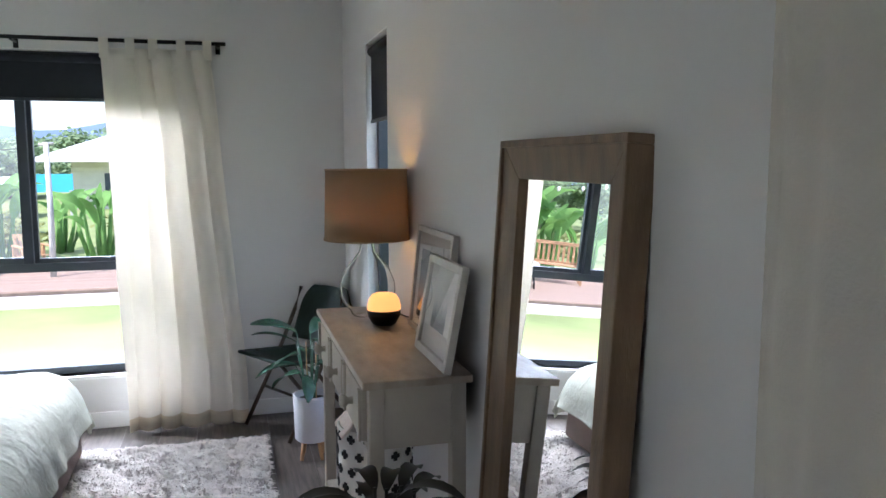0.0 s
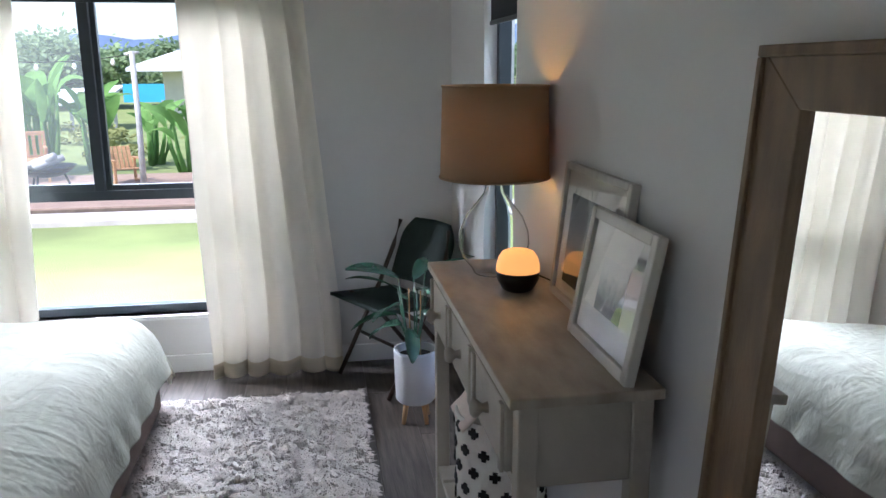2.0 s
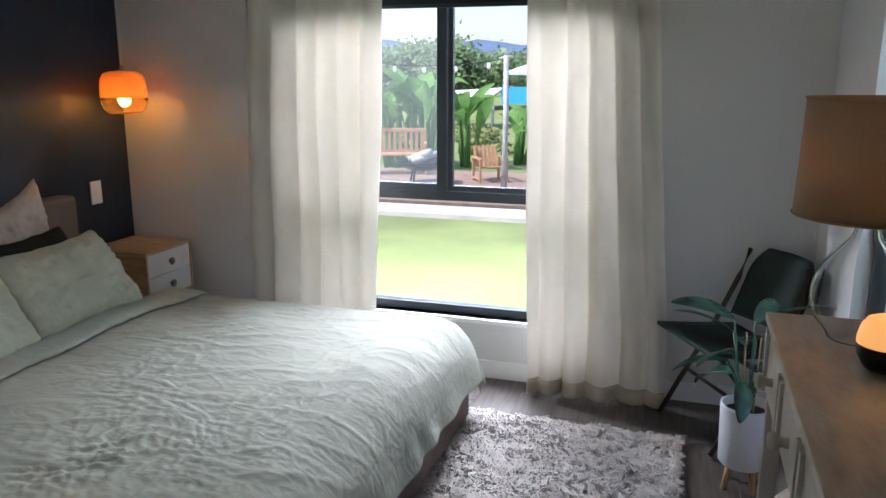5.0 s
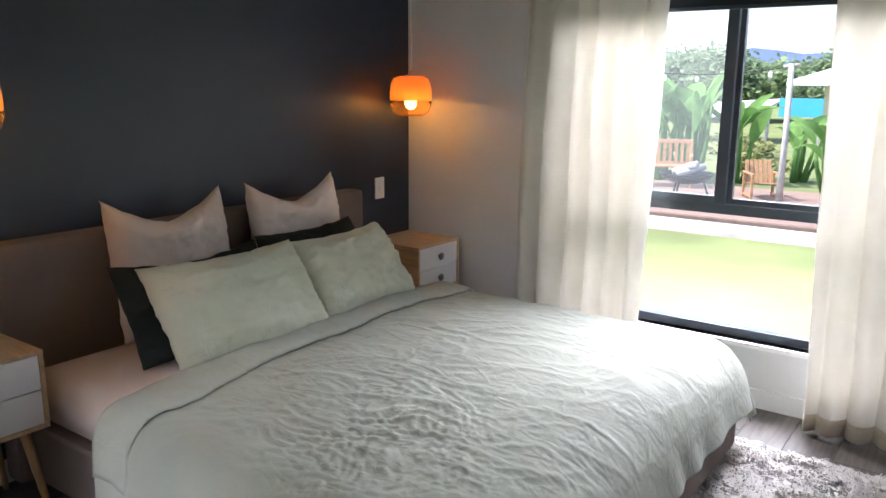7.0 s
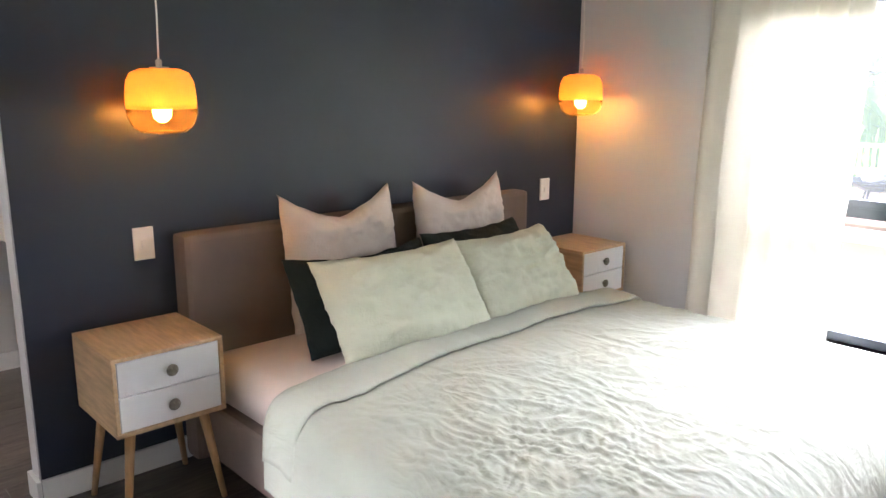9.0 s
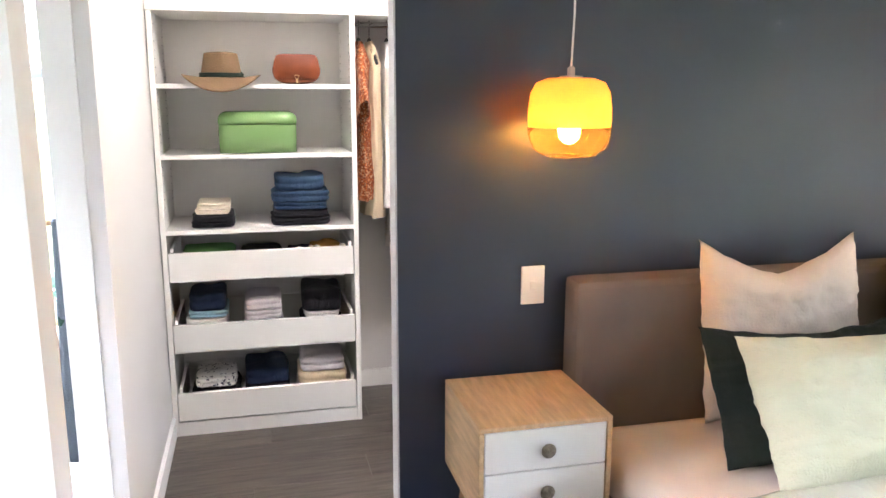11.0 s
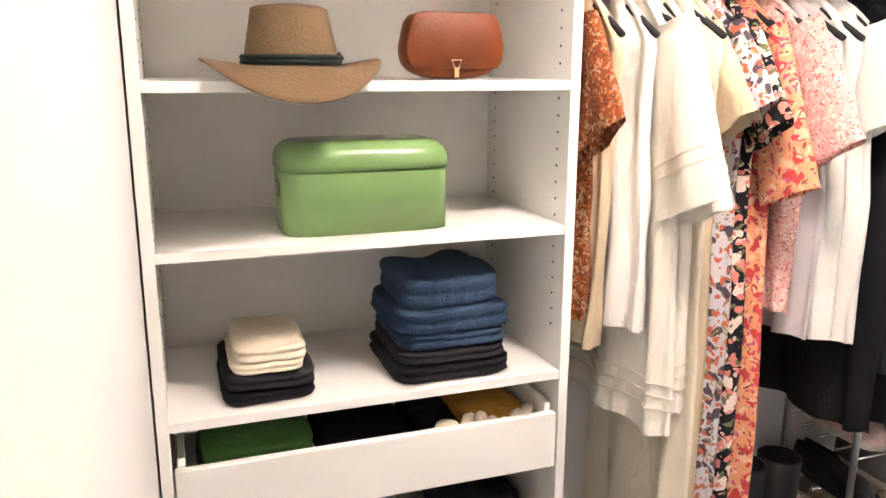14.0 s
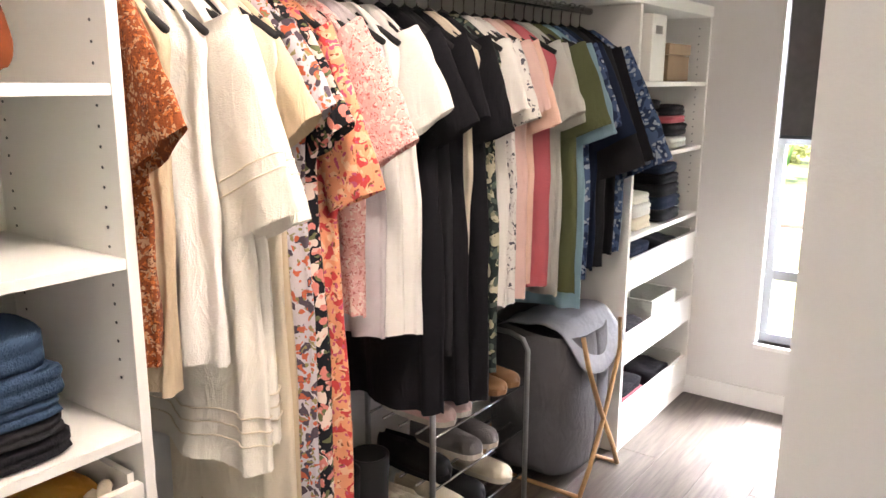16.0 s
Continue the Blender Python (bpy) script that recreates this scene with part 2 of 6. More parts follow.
QX = -1.5
GY0, GY1, GZ0, GZ1 = -4.62, -3.95, 0.23, 2.0
structure(boxes("wall_west_outer", [
    ((QX - T, -3.66, -0.1), (WX, T, CH)), ((QX - T, SY, -0.1), (QX, GY0, CH)), ((QX - T, GY0, -0.1), (QX, GY1, GZ0)),
    ((QX - T, GY0, GZ1), (QX, GY1, CH)), ((QX - T, GY1, -0.1), (QX, -3.66, CH))], M_wall), "white painted outer wall", "wall")
structure(boxes("baseboard", [
    ((0.0, -0.014, 0), (EX, 0, 0.085)), ((EX - 0.014, SY, 0), (EX, -0.014, 0.085)), ((0.0, -2.807, 0), (0.014, -0.014, 0.085)),
    ((-0.086, -2.826, 0), (0.014, -2.812, 0.085)), ((-0.1, -2.826, 0), (-0.086, -0.014, 0.085)), ((-1.07, -0.014, 0), (-0.1, 0, 0.085)),
    ((-1.07, -3.56, 0), (0, -3.546, 0.085)), ((WX, -2.77, 0), (WX + 0.014, -0.75, 0.085))], M_white), "white painted skirting boards", "skirting")


def window(name, x0, x1, z0, z1, transom, mull, label, frame_mat=None):
    """A framed window lying along x, its inner face at y = 0; turned and placed by its parent."""
    w = new(name)
    structure(w, label, "window")
    f = 0.04
    ya, yb = 0.05, 0.1
    bars = [((x0, ya, z0), (x1, yb, z0 + f)), ((x0, ya, z1 - f), (x1, yb, z1)), ((x0, ya, z0 + f), (x0 + f, yb, z1 - f)), ((x1 - f, ya, z0 + f), (x1, yb, z1 - f))]
    for z in transom:
        bars.append(((x0 + f, ya, z - 0.025), (x1 - f, yb, z + 0.02)))
    if mull:
        zt = transom[0]
        bars.append(((mull - 0.035, ya - 0.012, zt + 0.02), (mull + 0.012, yb - 0.03, z1 - f)))
        bars.append(((mull + 0.004, ya + 0.02, zt + 0.02), (mull + 0.034, yb, z1 - f)))
        bars.append(((mull + 0.034, ya + 0.02, zt + 0.02), (x1 - f, yb - 0.004, zt + 0.045)))
        bars.append(((x0 + f, ya - 0.012, zt + 0.02), (mull - 0.035, yb - 0.03, zt + 0.055)))
    boxes("frame", bars, frame_mat or M_alu, w, 0.003)
    zs = [z0 + f] + [z for z in transom] + [z1 - f]
    for a, b in zip(zs, zs[1:]):
        g = box("pane", (x0 + f, 0.074, a), (x1 - f, 0.078, b), M_glass, w)
        g.visible_shadow = False
    s = boxes("sill", [((x0, -0.018, z0 - 0.02), (x1, 0.05, z0)), ((x0 - 0.001, 0.0, z0), (x0 + 0.006, 0.05, z1)), ((x1 - 0.006, 0.0, z0), (x1 + 0.001, 0.05, z1)), ((x0 + 0.006, 0.0, z1 - 0.006), (x1 - 0.006, 0.05, z1))], M_white, w)
    return w


window("window_1", WX0, WX1, WZ0, WZ1, [0.865], 1.74, "dark grey aluminium sliding window over a fixed pane")
M_screen = bpy.data.materials.new("insect_mesh")
M_screen.use_nodes = True
sn = M_screen.node_tree
s_tr = sn.nodes.new("ShaderNodeBsdfTransparent")
s_df = sn.nodes.new("ShaderNodeBsdfTranslucent")
s_df.inputs["Color"].default_value = (0.7, 0.72, 0.72, 1)
s_mx = sn.nodes.new("ShaderNodeMixShader")
s_mx.inputs[0].default_value = 0.028
sn.links.new(s_tr.outputs[0], s_mx.inputs[1])
sn.links.new(s_df.outputs[0], s_mx.inputs[2])
sn.links.new(s_mx.outputs[0], sn.nodes["Material Output"].inputs["Surface"])
w1 = bpy.data.objects["window_1"]
scr = tagged(box("insect_screen", (WX0 + 0.04, 0.088, 0.89), (1.74, 0.089, WZ1 - 0.04), M_screen, w1), "fine pale insect mesh")
scr.visible_shadow = False
w2 = window("window_2", -EY1, -EY0, EZ0, EZ1, [], None, "narrow dark grey aluminium window in a white reveal")
w2.matrix_world = pose(EX, 0, 0, 0, 0, -90)
window("window_3", RX0, RX1, RZ0, RZ1, [0.61, 1.2], None, "robe window with a pale grey aluminium frame", M_alu_pale)
w4 = window("window_4", GY0, GY1, GZ0, GZ1, [0.6, 1.48], None, "tall ensuite window with thin glazing bars", M_alu_pale)
w4.matrix_world = pose(QX, 0, 0, 0, 0, 90)


# glazing of the added south door
w5 = window("added_south_door", -SX1, -SX0, 0.0, SZ1, [], None, "unseen glazed door in a dark grey frame, added to let light in")
w5.matrix_world = pose(0, SY, 0, 0, 0, 180)


def roller_blind(x0, x1, ztop, zbot, mat, label, m):
    e = thing("roller_blind", (0, 0, 0), label, "blind")
    e.matrix_world = m
    box("cloth", (x0, 0.022, zbot + 0.015), (x1, 0.025, ztop), mat, e)
    bm = bmesh.new()
    add_tube(bm, [(x0, 0.026, ztop - 0.02), (x1, 0.026, ztop - 0.02)], 0.022, 14)
    from_bm("roller", bm, mat, e, True)
    box("bottom_bar", (x0, 0.016, zbot), (x1, 0.03, zbot + 0.016), M_alu, e, 0.004)


roller_blind(WX0 + 0.02, WX1 - 0.02, WZ1 - 0.02, 1.715, M_blind, "navy roller blind, drawn a little way down", pose(0, 0, 0))
roller_blind(-EY1 + 0.02, -EY0 - 0.02, EZ1 - 0.02, 1.585, M_blind, "dark roller blind, a third drawn down", pose(EX, 0, 0, 0, 0, -90))
roller_blind(RX0 + 0.02, RX1 - 0.02, RZ1 - 0.02, 1.2, M_blind_grey, "grey roller blind, drawn half way", pose(0, 0, 0))

# ---- bedroom ----
M_base = fabric("brown_grey_upholstery", (0.235, 0.18, 0.15), vary=0.1, wrinkle=0.0, bump=0.4, bump_scale=420)
M_sheet = fabric("beige_sheet", (0.72, 0.61, 0.53), bump=0.2, wrinkle=0.06)
M_duvet = fabric("pale_sage_linen", (0.42, 0.428, 0.35), vary=0.06, scale=3, bump=0.18, bump_scale=500, wrinkle=0.2, wrinkle_scale=11, wrinkle_stretch=(0.6, 1.5, 1))
M_pillow_beige = fabric("beige_linen", (0.71, 0.6, 0.52), wrinkle=0.12, bump=0.35, bump_scale=160)
M_pillow_dark = fabric("dark_green_linen", (0.018, 0.024, 0.021), bump=0.3)
M_pillow_sage = fabric("sage_linen", (0.54, 0.54, 0.405), wrinkle=0.12, bump=0.35, bump_scale=160)
M_rug = fabric("cream_shag", (0.72, 0.66, 0.6), vary=0.12, scale=30, bump=0.5, bump_scale=140, wrinkle=0.0)
# backing darker than the pile: shade between the tufts is put into its colour
M_rug_back = fabric("rug_backing_gap_shade", (0.42, 0.38, 0.33), wrinkle=0.0)
M_oak = material("light_oak", (0.64, 0.43, 0.24), 0.45, 0.16, 6, 0.08, 40, stretch=(1.5, 10, 10))
M_leg = material("oak_leg", (0.5, 0.29, 0.13), 0.45, 0.15, 12, stretch=(8, 8, 1))
M_drawer = material("white_drawer", (0.78, 0.77, 0.75), 0.4, 0.02, 3)
M_bronze = material("antique_knob", (0.3, 0.26, 0.2), 0.4, 0.3, 120, 0.8, 160, metal=0.7)
M_chalk = material("worn_chalk_paint", (0.41, 0.365, 0.295), 0.55, 0.12, 5, 0.25, 30, stretch=(1, 1, 1))
M_top = material("worn_console_top", (0.42, 0.37, 0.29), 0.36, 0.24, 7, 0.2, 25, stretch=(3, 1, 1), second=(0.27, 0.22, 0.16))
M_shade = fabric("tan_shade_linen", (0.44, 0.31, 0.19), 0.27, bump=0.4, bump_scale=400, wrinkle=0.0)
M_clear = clear("lamp_glass", (0.97, 0.98, 0.98), 0.0, 1.12)
M_amber = fabric("frosted_amber_glass", (0.95, 0.6, 0.2), 0.5, bump=0.02, wrinkle=0.0)
nt_ = M_amber.node_tree
tr_ = nt_.nodes.new("ShaderNodeBsdfTransparent")
tr_.inputs["Color"].default_value = (1.0, 0.6, 0.2, 1)
mix_ = nt_.nodes.new("ShaderNodeMixShader")
mix_.inputs[0].default_value = 0.16
nt_.links.new(nt_.nodes["Material Output"].inputs["Surface"].links[0].from_socket, mix_.inputs[1])
nt_.links.new(tr_.outputs[0], mix_.inputs[2])
nt_.links.new(mix_.outputs[0], nt_.nodes["Material Output"].inputs["Surface"])
M_amber_clear = clear("pale_amber_glass", (1.0, 0.8, 0.5), 0.0, 1.06)
nt_ = M_amber_clear.node_tree
tr_ = nt_.nodes.new("ShaderNodeBsdfTranslucent")
tr_.inputs["Color"].default_value = (0.95, 0.6, 0.25, 1)
mix_ = nt_.nodes.new("ShaderNodeMixShader")
mix_.inputs[0].default_value = 0.035
nt_.links.new(nt_.nodes["Principled BSDF"].outputs[0], mix_.inputs[1])
nt_.links.new(tr_.outputs[0], mix_.inputs[2])
nt_.links.new(mix_.outputs[0], nt_.nodes["Material Output"].inputs["Surface"])
M_mirror = material("mirror_silver", (0.93, 0.94, 0.94), 0.0, 0.0, 1, metal=1.0)
M_wood_frame = material("brown_wood_frame", (0.21, 0.135, 0.075), 0.5, 0.2, 5, 0.15, 40, stretch=(6, 6, 1.5))
M_pewter = material("pewter_frame", (0.5, 0.47, 0.42), 0.4, 0.12, 20, metal=0.2)
M_cream_frame = material("cream_frame", (0.55, 0.52, 0.45), 0.5, 0.08, 15)
M_mount = material("mount_card", (0.75, 0.74, 0.7), 0.8, 0.01)
M_switch = material("switch_plastic", (0.8, 0.77, 0.73), 0.3, 0.01)
M_pot = material("pale_grey_ceramic", (0.6, 0.61, 0.64), 0.5, 0.03, 8)
M_soil = material("soil", (0.02, 0.014, 0.01), 0.95, 0.3, 60, 0.8, 90)
M_leaf = material("glossy_leaf", (0.045, 0.12, 0.075), 0.26, 0.25, 14, 0.1, 30)
M_leaf_dark = material("dark_leaf", (0.007, 0.011, 0.008), 0.4, 0.2, 14)
M_leather = material("green_leather", (0.012, 0.026, 0.02), 0.55, 0.2, 20, 0.2, 120, spec=0.2)
M_tube = material("brown_steel", (0.06, 0.035, 0.025), 0.4, 0.2, 20, metal=0.4)
M_basket = fabric("white_canvas", (0.74, 0.71, 0.64))
M_print = material("black_print", (0.012, 0.012, 0.012), 0.8, 0.1)
M_bulb = glow("bulb", (1.0, 0.5, 0.1), 16)
M_warm = glow("diffuser_glow", (1.0, 0.45, 0.12), 0.45)


def curtain(name, label, xt, xb, ztop, zbot, y, folds, seed):
    """A hanging linen curtain on loops, its lower edge swung a little."""
    e = thing(name, (0, 0, 0), label, "curtain", "linen curtains at the window")

    def skin(u, v):
        a = xt[0] + (xt[1] - xt[0]) * u
        b = xb[0] + (xb[1] - xb[0]) * u
        k = v ** 1.3
        x = b + (a - b) * k
        amp = (0.02 + 0.024 * (1 - v)) * (0.75 + 0.9 * nz(u * 3.5, v * 0.8, seed + 2))
        ph = u * folds * math.tau + 3.2 * nz(u * 2.4, v * 0.9, seed)
        yy = y + amp * math.sin(ph) + 0.018 * nz(u * 7, v * 2.5, seed + 4) - 0.05 * (1 - v)
        x += 0.012 * math.cos(ph) * (1 - 0.4 * v) + 0.012 * nz(v * 4, u * 2, seed + 9)
        z = zbot + (ztop - zbot) * v + (0.012 * nz(u * 5, 0, seed) if v < 0.05 else 0)
        return (x, yy, z)

    sheet("cloth", 90, 48, skin, M_curtain, e, 0.003)
    sheet("hem", 90, 3, lambda u, v: (lambda p: (p[0], p[1] - 0.004, p[2]))(skin(u, v * 0.035)), M_curtain_edge, e, 0.004)
    n = 5
    for i in range(n):
        u = 0.03 + 0.94 * i / (n - 1)
        x, yy, z = skin(u, 1.0)
        bm = bmesh.new()
        add_box(bm, (x - 0.022, y - 0.016, ztop - 0.05), (x + 0.022, y - 0.012, ztop + 0.05), 0.001)
        add_box(bm, (x - 0.022, y - 0.016, ztop + 0.046), (x + 0.022, y + 0.016, ztop + 0.05), 0.001)
        add_box(bm, (x - 0.022, y + 0.012, ztop - 0.05), (x + 0.022, y + 0.016, ztop + 0.05), 0.001)
        from_bm("loop", bm, M_curtain, e)
    return e


curtain("curtain", "long cream linen curtain hanging on loops beside the window", (0.8, 1.5), (0.78, 1.44), 1.975, 0.02, -0.09, 6, 3.1)
curtain("curtain", "long cream linen curtain swung out from the window", (2.13, 2.66), (2.19, 2.79), 1.975, 0.015, -0.09, 5, 7.7)
rod = thing("curtain_rod", (0, 0, 0), "thin black metal curtain rod on wall brackets", "curtain rod")
tube("pole", [(0.72, -0.09, 2.012), (2.74, -0.09, 2.012)], 0.01, M_black, rod, 10)
for x in (0.76, 1.74, 2.7):
    boxes("bracket", [((x - 0.006, -0.1, 1.995), (x + 0.006, -0.001, 2.003)), ((x - 0.012, -0.004, 1.97), (x + 0.012, -0.0005, 2.03))], M_black, rod)

side = thing("curtain", (3.32, -3.62, 0), "cream curtain gathered against the wall", "curtain")


def side_skin(u, v):
    y = -0.03 - (0.19 + 0.07 * v) * u
    return (-0.045 - 0.03 * math.sin(u * 3.0) + 0.006 * math.sin(u * 20), y, 0.02 + 2.1 * v)


sheet("cloth", 30, 30, side_skin, M_curtain, side, 0.004)
box("rail", (-0.06, -0.4, 2.11), (0.04, 0.0, 2.14), M_white, side, 0.004)

# -- bed
bed = thing("bed", (0, -1.41, 0), "upholstered brown-grey queen bed with a low headboard", "bed")
box("headboard", (0.01, -0.9, 0.02), (0.115, 0.9, 0.872), M_base, bed, 0.025)
boxes("base", [((0.12, -0.87, 0.05), (2.035, 0.87, 0.27))], M_base, bed, 0.02)
for sx in (0.25, 1.95):
    for sy in (-0.75, 0.75):
        box("foot", (sx - 0.03, sy - 0.03, 0.0), (sx + 0.03, sy + 0.03, 0.052), M_black, bed)
bm = bmesh.new()
add_box(bm, (0.125, -0.865, 0.27), (1.93, 0.83, 0.45), 0.08)
tagged(from_bm("mattress", bm, M_sheet, bed, True), "mattress in a fitted beige sheet")

duv = thing("duvet", (0, -1.41, 0), "pale sage linen duvet, creased, draped over the bed", "duvet")


def duvet_skin(u, v):
    """Over the bed from the turned edge to the foot (u) and from side to side (v); hangs at the foot and the sides."""
    L, W = 1.55, 2.40
    s = 0.69 + u * L
    w = (v - 0.5) * W
    half, foot = 0.855, 1.86
    turn = -0.05 * (0.5 - v) * (1 - u)
    s -= turn * 2.2
    top = 0.476
    r = 0.12
    oy = max(0.0, abs(w) - half)
    ox = max(0.0, s - foot)
    sgn = 1 if w > 0 else -1

    def fold(o, r, lean=0.12):
        if o <= 0:
            return 0.0, 0.0
        a = o / r
        if a < 1.4:
            return r * math.sin(a), r * (1 - math.cos(a))
        return r * math.sin(1.4) + (o - 1.4 * r) * lean, r * (1 - math.cos(1.4)) + (o - 1.4 * r) * 0.985

    dx, zx = fold(ox, 0.22, 0.3)
    dy, zy = fold(oy, 0.12)
    x = min(s, foot) - 0.03 + dx
    y = sgn * (min(abs(w), half) * (1 - 0.03 / half) + dy)
    drop = max(zx, zy) + 0.25 * min(zx, zy)
    near_edge = min(1.0, (half - min(abs(w), half)) / 0.5) * min(1.0, (foot - min(s, foot)) / 0.6)
    near_edge = near_edge * near_edge * (3 - 2 * near_edge)
    z = top - drop + 0.03 * near_edge - 0.02
    puff = 0.014 * nz(s * 2.1, w * 2.3, 3) + 0.006 * nz(s * 6, w * 5, 8)
    d = math.hypot(s - 1.5, (w + 0.58) * 0.85)
    k = math.exp(-(d / 0.3) ** 2)
    a1, a2 = s + 0.09 * nz(s * 4, w * 4, 11), w + 0.09 * nz(s * 4, w * 4, 15)

    def ridge(p, q, seed):
        return (1 - min(1.0, 2.4 * abs(nz(p, q, seed)))) ** 2

    crease = 0.004 * ridge(a1 * 3 + a2 * 2, a2 * 9 - a1 * 3, 5.1) + 0.003 * ridge(a1 * 12 - a2 * 4, a2 * 6, 9.3)
    th = math.atan2(w + 0.58, s - 1.5)
    crease += 0.005 * k * min(1.0, d * 4) * ridge(th * 3.2 + 2 * a1, d * 3.5 + a2, 7.7)
    crease += (0.06 + 1.0 * k) * (0.008 * ridge(a1 * 6 + a2 * 5, a2 * 20 - a1 * 7, 1.7) + 0.007 * ridge(a1 * 19, a2 * 25 + a1 * 8, 2.9)) - 0.004 * k
    hang = 1 if drop > 0.12 else 0
    z += puff + crease * (0 if hang else 1)
    if hang:
        wv = 0.009 * math.sin((s if oy > ox else w) * 24 + 3 * nz(s * 3, w * 3, 2)) * min(1, (drop - 0.12) / 0.15)
        if oy > ox:
            y += sgn * wv
        else:
            x += wv
    return (x, y, max(z, 0.09))


dv = sheet("cover", 280, 320, duvet_skin, M_duvet, duv, 0.012)


def fold_skin(u, v):
    x, y, z = duvet_skin(u * 0.12, 0.03 + v * 0.94)
    return (x + 0.012 * nz(v * 9, u, 3) - 0.01, y, z + 0.016 + 0.014 * math.sin(u * math.pi) + 0.006 * nz(v * 14, u * 4, 1))


sheet("turned_edge", 14, 120, fold_skin, M_duvet, duv, 0.01)


def pillow(name, label, mat, w, h, t, m, group, ears=0.0):
    """A stuffed pillow standing in the x-z plane of m, its corners drawn to points; ears: how far the top sags between them."""
    bm = bmesh.new()
    n = 44
    grid = {}
    for side_ in (1, -1):
        for j in range(n + 1):
            for i in range(n + 1):
                a, b = 2 * i / n - 1, 2 * j / n - 1
                rim = i in (0, n) or j in (0, n)
                if rim and side_ == -1:
                    grid[(-1, i, j)] = grid[(1, i, j)]
                    continue
                puff = ((1 - abs(a) ** 3.2) * (1 - abs(b) ** 3.2)) ** 0.55
                x = a * w / 2 * (1 - 0.06 * (1 - abs(a)) * 0 - 0.05 * (1 - b * b) * 0.6)
                z = b * h / 2 * (1 - 0.05 * (1 - a * a))
                if b > 0:
                    z -= ears * (1 - abs(a) ** 1.4) * b ** 2
                y = side_ * t / 2 * puff
                seed = w * 7 + h * 3
                y += side_ * 0.03 * puff * nz(a * 2.2, b * 2.2, seed) + side_ * 0.022 * puff * abs(nz(a * 5 - b * 3, b * 5, seed + 7)) + side_ * 0.01 * puff * abs(nz(a * 9 + b * 6, b * 4 - a * 5, seed + 3)) + 0.006 * abs(nz(a * 6 + b * 4, b * 3, seed + 2)) * side_
                edge = max(abs(a), abs(b)) ** 4
                along = b if abs(a) > abs(b) else a
                y += side_ * 0.012 * puff * edge * nz(along * 14, seed, side_ * 2.0) * 2
                rag = 0.006 * nz(along * 5, seed, 4 + math.copysign(1, a if abs(a) > abs(b) else b))
                if abs(a) > abs(b):
                    x += rag * abs(a) ** 6
                else:
                    z += rag * abs(b) ** 6
                grid[(side_, i, j)] = bm.verts.new((x, y, z + h / 2))
    for side_ in (1, -1):
        for j in range(n):
            for i in range(n):
                q = [grid[(side_, i, j)], grid[(side_, i + 1, j)], grid[(side_, i + 1, j + 1)], grid[(side_, i, j + 1)]]
                bm.faces.new(q if side_ == 1 else q[::-1])
    ob = from_bm(name, bm, mat, None, True)
    ob.matrix_world = m
    return tagged(ob, label, "pillow", group)


PG = "pillows on the bed"
pillow("pillow", "square beige linen pillow standing against the headboard", M_pillow_beige, 0.52, 0.53, 0.15, pose(0.25, -1.70, 0.465, -10, 0, 90), PG, 0.1)
pillow("pillow", "square beige linen pillow standing against the headboard", M_pillow_beige, 0.52, 0.53, 0.15, pose(0.25, -1.05, 0.465, -10, 0, 90), PG, 0.1)
pillow("pillow", "dark green linen pillow behind the sage one", M_pillow_dark, 0.62, 0.37, 0.11, pose(0.54, -1.76, 0.47, -30, 0, 88), PG, 0.03)
pillow("pillow", "dark green linen pillow behind the sage one", M_pillow_dark, 0.58, 0.38, 0.11, pose(0.52, -1.13, 0.47, -30, 0, 92), PG, 0.01)
pillow("pillow", "sage green linen pillow leaning on the dark one", M_pillow_sage, 0.66, 0.40, 0.17, pose(0.70, -1.70, 0.475, -38, 0, 87), PG, 0.015)
pillow("pillow", "sage green linen pillow leaning on the dark one", M_pillow_sage, 0.61, 0.385, 0.17, pose(0.68, -1.09, 0.475, -38, 0, 92), PG, 0.015)


# -- bedside cabinets
def bedside(y):
    e = thing("bedside_cabinet", (0, y, 0), "light oak bedside cabinet with two white drawers on splayed legs", "bedside cabinet", "bedside cabinets")
    a, b, z0, z1, w = 0.03, 0.385, 0.325, 0.582, 0.18
    t = 0.014
    body = [((a, -w, z1 - t), (b, w, z1)), ((a, -w, z0), (b, w, z0 + t)), ((a, -w, z0 + t), (b, -w + t, z1 - t)), ((a, w - t, z0 + t), (b, w, z1 - t)), ((a, -w + t, z0 + t), (a + 0.01, w - t, z1 - t))]
    boxes("body", body, M_oak, e, 0.003)
    h = (z1 - z0 - 2 * t) / 2
    for k in range(2):
        zc = z0 + t + h * k
        box("drawer", (a + 0.03, -w + t + 0.002, zc + 0.002), (b - 0.003, w - t - 0.002, zc + h - 0.002), M_drawer, e, 0.002)
        lathe_m = pose(b - 0.003, 0, zc + h / 2, 0, 90, 0)
        kn = lathe("knob", [(0.007, 0.0), (0.007, 0.01), (0.018, 0.012), (0.02, 0.017), (0.016, 0.022), (0.008, 0.024), (0, 0.025)], M_bronze, e, sides=18)
        kn.matrix_local = lathe_m
    for sx, sy in ((1, 1), (1, -1), (-1, 1), (-1, -1)):
        c = (a + b) / 2
        top = (c + sx * 0.12, sy * 0.12, z0)
        bot = (c + sx * 0.155, sy * 0.165, 0.0)
        tube("leg", [top, bot], [0.017, 0.010], M_leg, e, 12)
    return e


bedside(-2.497)
bedside(-0.225)


